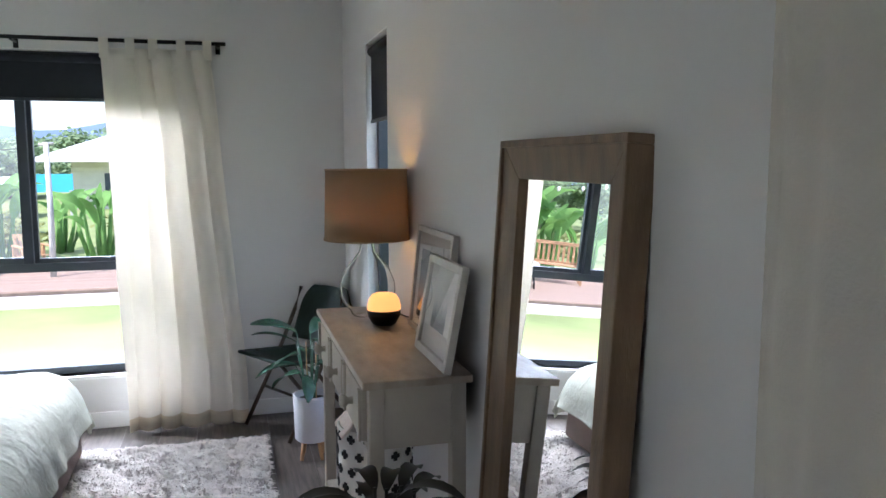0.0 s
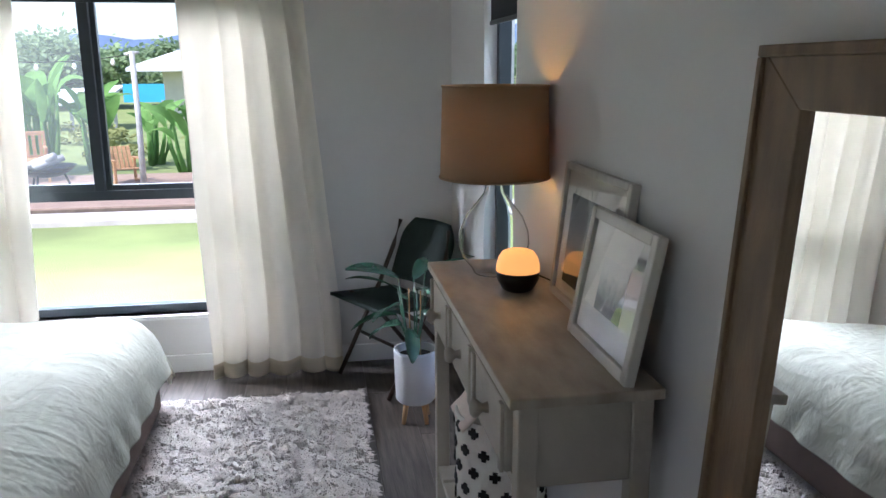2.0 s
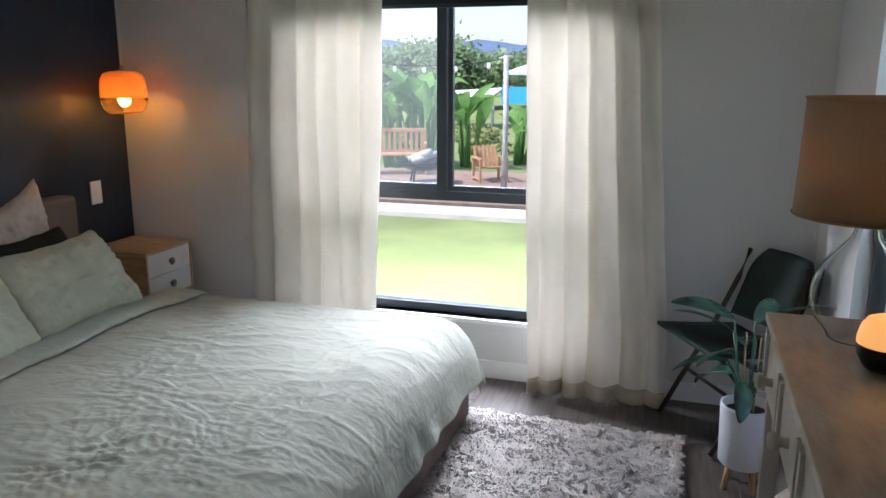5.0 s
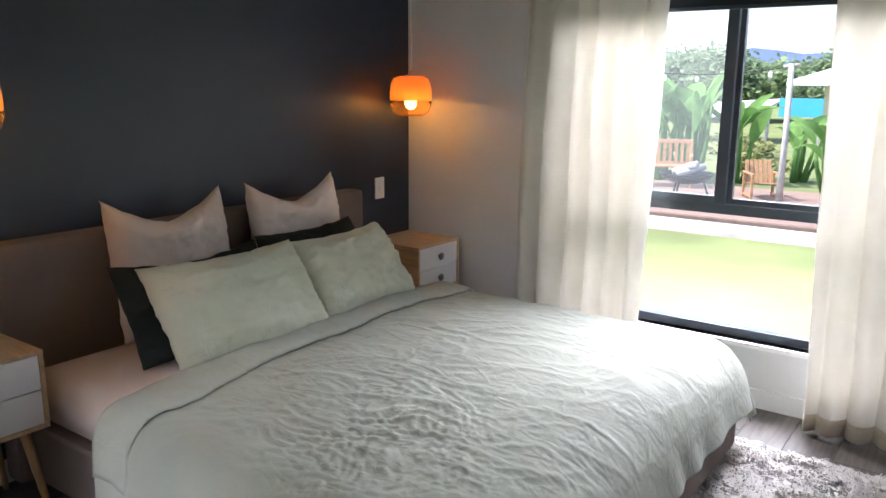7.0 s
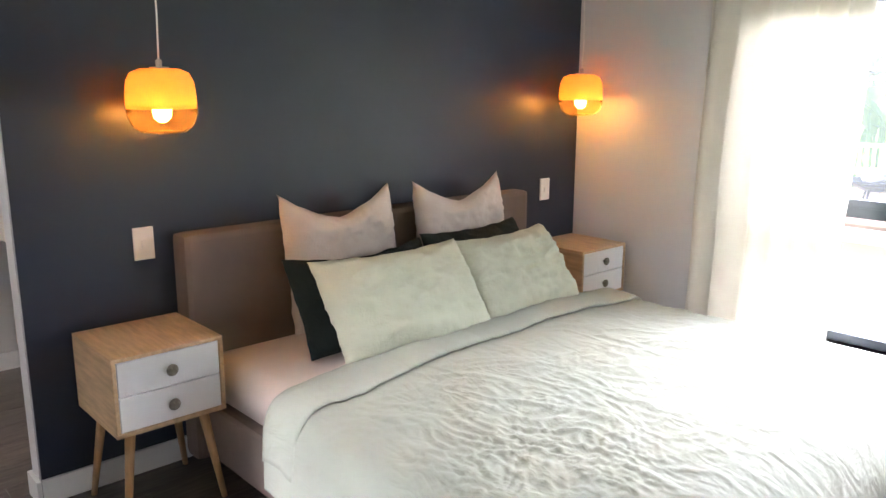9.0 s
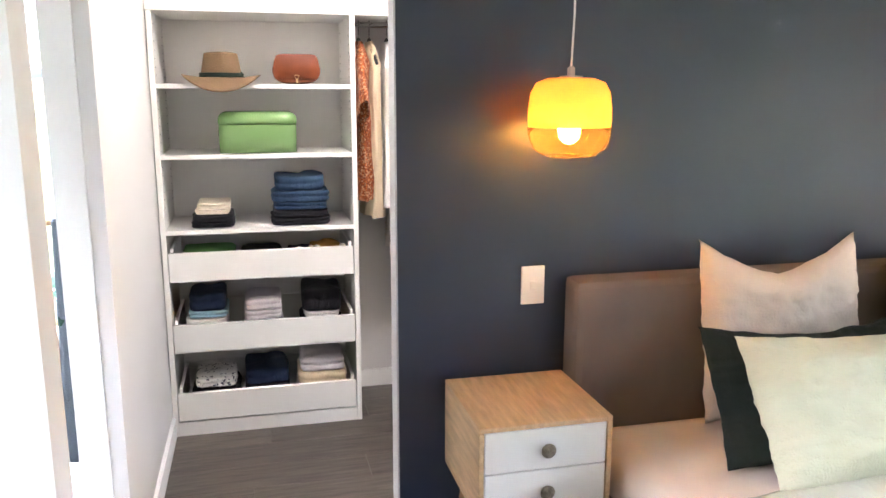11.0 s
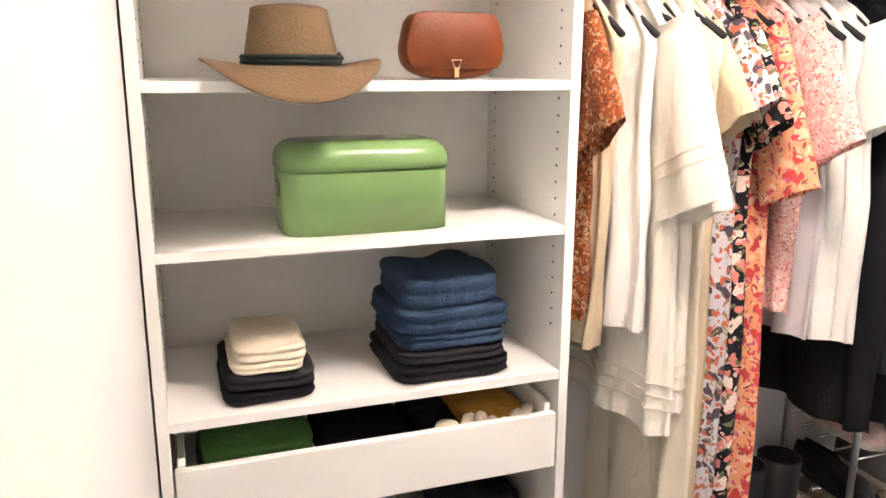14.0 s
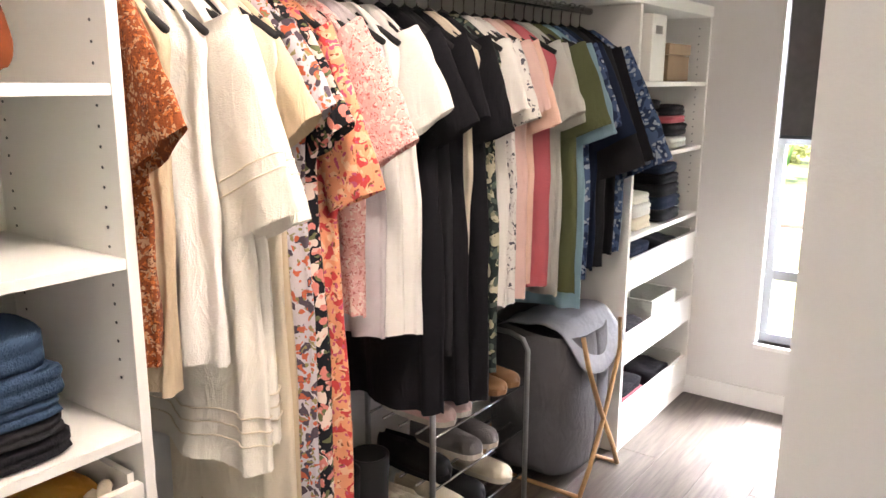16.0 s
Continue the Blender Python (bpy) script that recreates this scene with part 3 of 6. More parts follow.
# -- pendants
def pendant(y):
    e = thing("pendant_lamp", (0.17, y, 0), "amber glass pendant lamp, lit, on a thin cord", "pendant lamp", "bedside pendants")
    prof = [(0.028, 0.205), (0.06, 0.204), (0.09, 0.192), (0.104, 0.165), (0.109, 0.125), (0.110, 0.095), (0.108, 0.078)]
    low = [(0.108, 0.0775), (0.105, 0.055), (0.094, 0.025), (0.07, 0.006), (0.045, 0.001)]
    up = lathe("upper_glass", [(r, z + 1.232) for r, z in prof], M_amber, e, sides=36)
    lo = lathe("lower_glass", [(r, z + 1.232) for r, z in low], M_amber_clear, e, sides=36)
    for g in (up, lo):
        g.visible_shadow = g is up
        md = g.modifiers.new("thickness", "SOLIDIFY")
        md.thickness = 0.003
    lathe("cap", [(0.03, 1.436), (0.03, 1.441), (0.01, 1.443), (0.01, 1.462), (0.004, 1.466), (0, 1.466)], M_pewter, e, sides=18)
    lathe("socket", [(0.0, 1.437), (0.02, 1.437), (0.02, 1.358), (0.0, 1.358)], M_pewter, e, sides=16)
    lathe("bulb", [(0.012, 1.36), (0.016, 1.346), (0.028, 1.322), (0.031, 1.302), (0.026, 1.28), (0.012, 1.267), (0, 1.265)], M_bulb, e, sides=18)
    pts = [(0.0, 0.0, 1.464), (0.004, 0.003, 1.6), (-0.004, 0.006, 1.75), (0.002, 0.0, 1.95), (0, 0, CH - 0.02)]
    tube("cord", pts, 0.003, M_switch, e, 6)
    lathe("ceiling_rose", [(0.0, CH - 0.03), (0.045, CH - 0.028), (0.05, CH - 0.001), (0, CH - 0.001)], M_pewter, e, sides=20)
    lamp("pendant_light", "POINT", pose(0.17, y, 1.3), 0.62, (1.0, 0.36, 0.06), radius=0.033)
    return e


pendant(-2.375)
pendant(-0.195)


def switch(y):
    e = thing("light_switch", (0.0, y, 0.785), "white rocker switch plate on the dark wall", "switch", "bedside switches")
    box("plate", (0.0005, -0.036, 0), (0.009, 0.036, 0.115), M_switch, e, 0.003)
    box("rocker", (0.009, -0.009, 0.045), (0.0125, 0.009, 0.07), M_switch, e, 0.001)


switch(-2.405)
switch(-0.26)

# -- rug
rug = thing("rug", (0, 0, 0), "thick cream shag-pile rug beside the bed", "rug")
RGX, RGY = (1.72, 2.862), (-2.0, -0.446)


def rug_skin(u, v):
    x = RGX[0] + (RGX[1] - RGX[0]) * u
    y = RGY[0] + (RGY[1] - RGY[0]) * v
    e = min(u, 1 - u, v, 1 - v)
    z = 0.004 + min(1, e * 22) * (0.012 + 0.006 * nz(x * 25, y * 25, 1) + 0.005 * nz(x * 9, y * 9, 4))
    return (x + 0.006 * nz(y * 20, 0, 2) * (e < 0.01), y + 0.006 * nz(x * 20, 0, 6) * (e < 0.01), z)


sheet("backing", 110, 150, rug_skin, M_rug_back, rug)
rng = random.Random(5)
tv, tf = [], []
for i in range(7200):
    cu, cv = rng.random(), rng.random()
    lean = nz(cu * 9, cv * 12, 3) * 6 + rng.uniform(-1, 1)
    tall = rng.uniform(0.02, 0.042)
    for j in range(9):
        u, v = min(1, max(0, cu + rng.gauss(0, 0.005))), min(1, max(0, cv + rng.gauss(0, 0.0038)))
        x, y, z = rug_skin(u, v)
        ang = lean + rng.uniform(-0.5, 0.5)
        reach = rng.uniform(0.012, 0.034)
        dx, dy = math.cos(ang) * reach, math.sin(ang) * reach
        wd = rng.uniform(0.0016, 0.0032)
        px, py = -math.sin(ang) * wd, math.cos(ang) * wd
        hz = tall * rng.uniform(0.75, 1.1)
        b0 = len(tv)
        tv += [(x - px, y - py, z - 0.006), (x + px, y + py, z - 0.006), (x + dx * 0.4 + px, y + dy * 0.4 + py, z + hz * 0.8), (x + dx * 0.4 - px, y + dy * 0.4 - py, z + hz * 0.8), (x + dx * 1.1 + px, y + dy * 1.1 + py, z + hz * 0.7), (x + dx * 1.1 - px, y + dy * 1.1 - py, z + hz * 0.7)]
        tf += [(b0, b0 + 1, b0 + 2, b0 + 3), (b0 + 3, b0 + 2, b0 + 4, b0 + 5)]
tagged(mesh_object("pile", tv, tf, M_rug, rug), kind="stuff")

# -- mirror leaning on the east wall
mir = thing("floor_mirror", (3.245, -2.98, 0), "tall mirror in a broad brown wooden frame leaning on the wall", "mirror")
mir.matrix_world = pose(3.235, -2.985, 0.0, 0, 3.35, 0)
MW, MH, FW = 0.285, 1.455, 0.068
FN = 0.088                          # width of the north stile
rim_out = [(-MW, 0), (MW, 0), (MW, MH), (-MW, MH)]
rim_in = [(-MW + FW, FW), (MW - FN, FW), (MW - FN, MH - 0.078), (-MW + FW, MH - 0.078)]
for k in range(4):
    o1, o2, i1, i2 = rim_out[k], rim_out[(k + 1) % 4], rim_in[k], rim_in[(k + 1) % 4]
    vs = [(0, *o1), (0, *o2), (0.008, *i2), (0.008, *i1), (0.045, *o1), (0.045, *o2), (0.045, *i2), (0.045, *i1)]
    bm = bmesh.new()
    q = [bm.verts.new(v) for v in vs]
    for f in ((0, 1, 2, 3), (7, 6, 5, 4), (0, 4, 5, 1), (1, 5, 6, 2), (2, 6, 7, 3), (3, 7, 4, 0)):
        bm.faces.new([q[j] for j in f])
    bmesh.ops.bevel(bm, geom=bm.edges[:], offset=0.0015, segments=1, affect="EDGES")
    from_bm("frame", bm, M_wood_frame, mir)
boxes("lip", [((-0.006, -MW - 0.004, MH - 0.012), (0.047, MW + 0.004, MH + 0.004)), ((-0.006, -MW - 0.004, 0), (0.047, -MW + 0.008, MH - 0.012)), ((-0.006, MW - 0.008, 0), (0.047, MW + 0.004, MH - 0.012))], M_wood_frame, mir, 0.003)
box("glass", (0.02, -MW + FW - 0.004, FW - 0.004), (0.024, MW - FN + 0.004, MH - 0.074), M_mirror, mir)

# -- console table
con = thing("console_table", (3.18, -1.95, 0), "worn cream-painted wooden console table with three drawers and a slatted shelf", "console table")
CX0, CX1, CY = -0.146, 0.147, 0.515
box("top", (CX0, -CY, 0.835), (CX1, CY, 0.856), M_top, con, 0.004)
for sx in (CX0 + 0.018, CX1 - 0.055):
    for sy in (-CY + 0.012, CY - 0.052):
        box("leg", (sx, sy, 0.0), (sx + 0.04, sy + 0.04, 0.835), M_chalk, con, 0.004)
box("end_panel", (CX0 + 0.058, -CY + 0.018, 0.67), (CX1 - 0.055, -CY + 0.036, 0.835), M_chalk, con, 0.002)
box("end_panel", (CX0 + 0.058, CY - 0.04, 0.67), (CX1 - 0.055, CY - 0.022, 0.835), M_chalk, con, 0.002)
box("back_panel", (CX1 - 0.03, -CY + 0.052, 0.67), (CX1 - 0.015, CY - 0.052, 0.835), M_chalk, con, 0.002)
boxes("rail", [((CX0 + 0.022, -CY + 0.052, 0.825), (CX0 + 0.045, CY - 0.052, 0.835)), ((CX0 + 0.022, -CY + 0.052, 0.655), (CX0 + 0.045, CY - 0.052, 0.675))], M_chalk, con)
for k in range(3):
    yc = -CY + 0.052 + (k + 0.5) * (2 * CY - 0.104) / 3
    hw = (2 * CY - 0.104) / 6 - 0.012
    d = box("drawer", (CX0 + 0.006, yc - hw, 0.68), (CX1 - 0.06, yc + hw, 0.82), M_chalk, con, 0.005)
    for ya in (yc - hw, yc + hw - 0.02):
        box("moulding", (CX0 - 0.002, ya, 0.68), (CX0 + 0.006, ya + 0.02, 0.82), M_chalk, con, 0.002)
    kn = lathe("knob", [(0.012, 0), (0.009, 0.012), (0.018, 0.022), (0.02, 0.03), (0.014, 0.037), (0, 0.039)], M_chalk, con, sides=16)
    kn.matrix_local = pose(CX0 + 0.006, yc, 0.75, 0, -90, 0)
for k in range(9):
    ya = -CY + 0.055 + k * 0.103
    box("slat", (CX0 + 0.02, ya, 0.19), (CX1 - 0.02, ya + 0.088, 0.205), M_chalk, con, 0.003)
boxes("shelf_rail", [((CX0 + 0.025, -CY + 0.052, 0.165), (CX0 + 0.05, CY - 0.052, 0.19)), ((CX1 - 0.05, -CY + 0.052, 0.165), (CX1 - 0.025, CY - 0.052, 0.19))], M_chalk, con)

# -- table lamp
tl = thing("table_lamp", (3.202, -1.6, 0.857), "lit table lamp with clear glass base and tan drum shade", "table lamp")
gb = lathe("glass_base", [(0.0, 0.003), (0.05, 0.0), (0.056, 0.006), (0.062, 0.02), (0.088, 0.05), (0.098, 0.085), (0.096, 0.12), (0.078, 0.165), (0.05, 0.2), (0.027, 0.23), (0.02, 0.26), (0.022, 0.285)], M_clear, tl, sides=36)
gb.modifiers.new("thickness", "SOLIDIFY").thickness = 0.003
lathe("neck", [(0.0, 0.28), (0.024, 0.28), (0.024, 0.295), (0.012, 0.3), (0.012, 0.345), (0, 0.345)], M_pewter, tl, sides=20)
sh = lathe("shade", [(0.152, 0.275), (0.145, 0.525)], M_shade, tl, sides=56)
sh.modifiers.new("thickness", "SOLIDIFY").thickness = 0.003
bm = bmesh.new()
for rr, zz in ((0.153, 0.277), (0.146, 0.524)):
    add_tube(bm, [(math.cos(k * math.tau / 48) * rr, math.sin(k * math.tau / 48) * rr, zz) for k in range(48)], 0.003, 6, True)
for k in range(3):
    a = k * math.tau / 3
    add_tube(bm, [(0, 0, 0.345), (math.cos(a) * 0.149, math.sin(a) * 0.149, 0.5)], 0.002, 6)
from_bm("shade_ring", bm, M_shade, tl, True)
lathe("bulb", [(0, 0.345), (0.013, 0.346), (0.016, 0.36), (0.03, 0.385), (0.032, 0.405), (0.02, 0.43), (0, 0.436)], M_bulb, tl, sides=16)
lamp("table_lamp_light", "POINT", pose(3.202, -1.6, 0.857 + 0.405), 1.6, (1.0, 0.48, 0.16), radius=0.034)
tube("cord", [(0.05, 0.02, 0.004), (0.1, -0.02, 0.004), (0.13, -0.12, 0.004), (0.145, -0.2, 0.003)], 0.0025, M_black, tl, 6)

df = thing("aroma_diffuser", (3.225, -1.785, 0.857), "small aroma diffuser, dark bowl below and glowing amber dome above", "diffuser")
lathe("bowl", [(0, 0.0), (0.034, 0.0), (0.042, 0.006), (0.055, 0.03), (0.058, 0.052), (0, 0.052)], M_black, df, sides=32)
lathe("dome", [(0.0575, 0.053), (0.0575, 0.066), (0.052, 0.088), (0.042, 0.103), (0.03, 0.108), (0, 0.108)], M_warm, df, sides=32)


# -- framed pictures
def art(name, stops, horizon):
    m = bpy.data.materials.new(name)
    m.use_nodes = True
    nt = m.node_tree
    n, ln = nt.nodes, nt.links
    tc = n.new("ShaderNodeTexCoord")
    sp = n.new("ShaderNodeSeparateXYZ")
    ln.new(tc.outputs["Generated"], sp.inputs[0])
    t = n.new("ShaderNodeTexNoise")
    t.inputs["Scale"].default_value = 7
    t.inputs["Detail"].default_value = 8
    ln.new(tc.outputs["Generated"], t.inputs["Vector"])
    ma = n.new("ShaderNodeMath")
    ma.operation = "MULTIPLY_ADD"
    ma.inputs[1].default_value = horizon
    ln.new(t.outputs["Fac"], ma.inputs[0])
    ln.new(sp.outputs["Z"], ma.inputs[2])
    r = n.new("ShaderNodeValToRGB")
    els = r.color_ramp.elements
    els[0].position, els[0].color = stops[0][0], (*stops[0][1], 1)
    els[1].position, els[1].color = stops[-1][0], (*stops[-1][1], 1)
    for p, c in stops[1:-1]:
        els.new(p).color = (*c, 1)
    ln.new(ma.outputs[0], r.inputs[0])
    b = n["Principled BSDF"]
    ln.new(r.outputs[0], b.inputs["Base Color"])
    b.inputs["Roughness"].default_value = 0.7
    return m


A1 = art("sunset_print", [(0.1, (0.012, 0.012, 0.014)), (0.3, (0.02, 0.018, 0.018)), (0.36, (0.4, 0.17, 0.06)), (0.5, (0.2, 0.15, 0.12)), (0.72, (0.1, 0.11, 0.125)), (1.0, (0.07, 0.085, 0.1))], 0.12)
A2 = art("misty_print", [(0.2, (0.1, 0.14, 0.16)), (0.42, (0.05, 0.08, 0.1)), (0.6, (0.25, 0.31, 0.34)), (0.85, (0.5, 0.54, 0.54)), (1.15, (0.68, 0.68, 0.66))], 0.5)
M_pic_glass = clear("picture_glass", (1, 1, 1), 0.0, 1.35)


def picture(label, y0, y1, h, foot_x, lean, fw, frame_mat, art_mat, border):
    e = thing("framed_picture", (foot_x, (y0 + y1) / 2, 0.857), label, "picture", "pictures on the console")
    e.matrix_world = pose(foot_x, (y0 + y1) / 2, 0.858, 0, lean, 0)
    w = (y1 - y0) / 2
    boxes("frame", [((0, -w, 0), (0.022, -w + fw, h)), ((0, w - fw, 0), (0.022, w, h)), ((0, -w + fw, h - fw), (0.022, w - fw, h)), ((0, -w + fw, 0), (0.022, w - fw, fw))], frame_mat, e, 0.004)
    box("mount", (0.012, -w + fw, fw), (0.016, w - fw, h - fw), M_mount, e)
    p = box("print", (0.0105, -w + fw + border[0], fw + border[1]), (0.0115, w - fw - border[0], h - fw - border[2]), art_mat, e)
    g = box("glass", (0.006, -w + fw, fw), (0.008, w - fw, h - fw), M_pic_glass, e)
    g.visible_shadow = False


picture("silver-framed sunset photograph leaning on the wall", -2.235, -1.81, 0.343, 3.302, 6.2, 0.018, M_pewter, A1, (0.045, 0.03, 0.055))
picture("cream-framed pale misty print leaning on the other picture", -2.45, -2.118, 0.285, 3.25, 10.5, 0.024, M_cream_frame, A2, (0.075, 0.06, 0.065))

# -- basket on the console's shelf
bk = thing("storage_basket", (3.195, -1.75, 0.206), "white canvas basket printed with black crosses on the shelf", "basket")
prof = [(0, 0), (0.118, 0.0), (0.125, 0.01), (0.128, 0.15), (0.131, 0.3), (0.122, 0.3), (0.119, 0.02), (0, 0.018)]
lathe("body", prof, M_basket, bk, sides=40)
bm = bmesh.new()
for row in range(5):
    for k in range(13):
        a = (k + 0.5 * (row % 2)) * math.tau / 13
        z = 0.04 + row * 0.058
        m = Matrix.Rotation(a, 4, "Z") @ Matrix.Translation((0.1275 + 0.0035 * z / 0.3, 0, z))
        for ay, az in ((0.009, 0), (-0.009, 0), (0, 0.009), (0, -0.009), (0, 0)):
            add_box(bm, (-0.001, ay - 0.0065, az - 0.0065), (0.0035, ay + 0.0065, az + 0.0065), 0.0, m)
tagged(from_bm("print", bm, M_print, bk), kind="stuff")
sheet("throw", 16, 16, lambda u, v: (-0.13 + 0.16 * u + 0.01 * nz(u * 4, v * 4), -0.09 + 0.16 * v, 0.30 + 0.05 * math.sin(u * 2.6) * (1 + 0.3 * nz(v * 4, u * 3)) - 0.06 * max(0, 0.3 - u)), M_pillow_beige, bk, 0.008)


# -- leaves and plants
def add_leaf(bm, base, direction, length, width, droop, seg=7, fold=0.25, twist=0.0):
    d = Vector(direction).normalized()
    up = Vector((0, 0, 1))
    s = d.cross(up)
    s = s.normalized() if s.length > 0.05 else Vector((1, 0, 0))
    s = Matrix.Rotation(twist, 3, d) @ s
    p = Vector(base)
    rows = []
    for i in range(seg + 1):
        t = i / seg
        w = width / 2 * math.sin(math.pi * min(1, t * 0.93 + 0.05)) ** 0.75
        nrm = s.cross(d).normalized()
        rows.append((bm.verts.new(p - s * w + nrm * w * fold), bm.verts.new(p), bm.verts.new(p + s * w + nrm * w * fold)))
        p = p + d * (length / seg)
        d = (d + Vector((0, 0, -droop / seg))).normalized()
    for a, b in zip(rows, rows[1:]):
        bm.faces.new((a[0], a[1], b[1], b[0]))
        bm.faces.new((a[1], a[2], b[2], b[1]))


pp = thing("potted_plant", (3.08, -0.72, 0), "bird-of-paradise plant in a pale pot on wooden legs", "potted plant")
lathe("pot", [(0, 0.09), (0.074, 0.09), (0.082, 0.1), (0.088, 0.3), (0.088, 0.312), (0.08, 0.312), (0.078, 0.28), (0, 0.28)], M_pot, pp, sides=36)
lathe("soil", [(0.078, 0.281), (0.04, 0.288), (0, 0.29)], M_soil, pp, sides=20)
for k in range(4):
    a = k * math.tau / 4 + 0.6
    tube("leg", [(math.cos(a) * 0.05, math.sin(a) * 0.05, 0.095), (math.cos(a) * 0.068, math.sin(a) * 0.068, 0.0)], [0.013, 0.009], M_leg, pp, 10)
rl = random.Random(17)
for k in range(13):
    a = 2.2 + k * 2.39996
    up = k / 12
    out = 0.035 + 0.05 * rl.random()
    hx, hy, hz = math.cos(a) * out - 0.015, math.sin(a) * out, 0.4 + 0.24 * up
    lift = -0.15 + 0.75 * up
    ll, wd = 0.13 + 0.08 * rl.random(), 0.05 + 0.03 * rl.random()
    if math.cos(a) < -0.2:
        ll += 0.04
    bm = bmesh.new()
    add_leaf(bm, (hx, hy, hz), (math.cos(a), math.sin(a), lift), ll, wd, 0.9 - 0.4 * up, 10, 0.28, rl.uniform(-0.7, 0.7))
    from_bm("leaf", bm, M_leaf, pp, True).modifiers.new("thickness", "SOLIDIFY").thickness = 0.0015
    tube("stem", [(hx * 0.3, hy * 0.3, 0.283), (hx * 0.45, hy * 0.45, 0.36), (hx, hy, hz + 0.002)], [0.0045, 0.0035, 0.0025], M_leaf, pp, 7)
for x, y in ((0.02, -0.01), (-0.015, 0.03)):
    tube("stake", [(x, y, 0.27), (x * 1.2, y * 1.2, 0.56)], 0.003, M_leg, pp, 6)

dp = thing("dark_plant", (2.99, -2.93, 0), "dark-leaved house plant in a black pot beside the mirror", "potted plant")
lathe("pot", [(0, 0), (0.09, 0), (0.115, 0.26), (0.12, 0.27), (0.11, 0.27), (0.105, 0.24), (0, 0.24)], M_black, dp, sides=28)
lathe("soil", [(0.104, 0.241), (0, 0.25)], M_soil, dp, sides=18)
rl = random.Random(11)
for k in range(60):
    a = k * 2.4
    rr = 0.02 + 0.05 * rl.random()
    hz = 0.5 + 0.28 * rl.random()
    hx, hy = math.cos(a) * rr * 1.6, math.sin(a) * rr * 1.6
    tube("stem", [(hx * 0.3, hy * 0.3, 0.24), (hx * 0.8, hy * 0.8, hz * 0.7), (hx, hy, hz)], 0.004, M_leaf_dark, dp, 6)
    bm = bmesh.new()
    add_leaf(bm, (hx, hy, hz - 0.005), (math.cos(a), math.sin(a), 0.8), 0.1 + 0.06 * rl.random(), 0.04, 1.7, 7, 0.3)
    from_bm("leaf", bm, M_leaf_dark, dp, True)

# -- folding chair in the corner
ch = thing("chair", (3.09, -0.25, 0), "dark green leather folding chair with a brown tubular frame", "chair", rz=30)
for sy in (-0.2, 0.2):
    tube("leg", [(-0.24, sy, 0.012), (0.0, sy, 0.42), (0.09, sy, 0.6), (0.12, sy * 0.9, 0.72)], 0.011, M_tube, ch, 10)
    tube("leg", [(0.2, sy * 0.92, 0.012), (-0.05, sy * 0.92, 0.33), (-0.18, sy * 0.92, 0.41)], 0.011, M_tube, ch, 10)
tube("brace", [(-0.12, -0.19, 0.2), (-0.12, 0.19, 0.2)], 0.008, M_tube, ch, 8)
sheet("seat", 16, 12, lambda u, v: (-0.27 + 0.36 * u, -0.21 + 0.42 * v, 0.415 - 0.025 * math.sin(u * 3.1) * math.sin(v * 3.1) - 0.03 * u), M_leather, ch, 0.014)


def back_skin(u, v):
    w = 0.19 * (1 - 0.75 * max(0, v - 0.62) ** 2 * 3.0)
    return (0.06 + 0.11 * v + 0.03 * math.sin(u * 3.1), -w + 2 * w * u, 0.44 + 0.29 * v)


sheet("backrest", 18, 14, back_skin, M_leather, ch, 0.016)

# ---- walk-in robe ----
def floral(name, base, spots, scale=30, share=0.5):
    """Printed cloth: blots of several colours on a ground colour."""
    m = fabric(name, base, bump=0.2)
    nt = m.node_tree
    n, ln = nt.nodes, nt.links
    b = n["Principled BSDF"]
    tc = n.new("ShaderNodeTexCoord")
    wob = n.new("ShaderNodeTexNoise")
    wob.inputs["Scale"].default_value = scale * 0.9
    ln.new(tc.outputs["Object"], wob.inputs["Vector"])
    add = n.new("ShaderNodeVectorMath")
    add.operation = "MULTIPLY_ADD"
    add.inputs[1].default_value = (0.06, 0.06, 0.06)
    ln.new(wob.outputs["Color"], add.inputs[0])
    ln.new(tc.outputs["Object"], add.inputs[2])
    prev = None
    for k, c in enumerate(spots):
        v = n.new("ShaderNodeTexVoronoi")
        v.inputs["Scale"].default_value = scale * (1 + 0.37 * k)
        mp = n.new("ShaderNodeMapping")
        mp.inputs["Location"].default_value = (k * 1.7, k * 0.9, k * 2.3)
        ln.new(add.outputs[0], mp.inputs["Vector"])
        ln.new(mp.outputs[0], v.inputs["Vector"])
        lt = n.new("ShaderNodeMath")
        lt.operation = "LESS_THAN"
        lt.inputs[1].default_value = share - 0.07 * k
        ln.new(v.outputs["Distance"], lt.inputs[0])
        mx = n.new("ShaderNodeMix")
        mx.data_type = "RGBA"
        ln.new(lt.outputs[0], mx.inputs[0])
        if prev is None:
            mx.inputs[6].default_value = (*base, 1)
        else:
            ln.new(prev, mx.inputs[6])
        mx.inputs[7].default_value = (*c, 1)
        prev = mx.outputs[2]
    ln.new(prev, b.inputs["Base Color"])
    return m


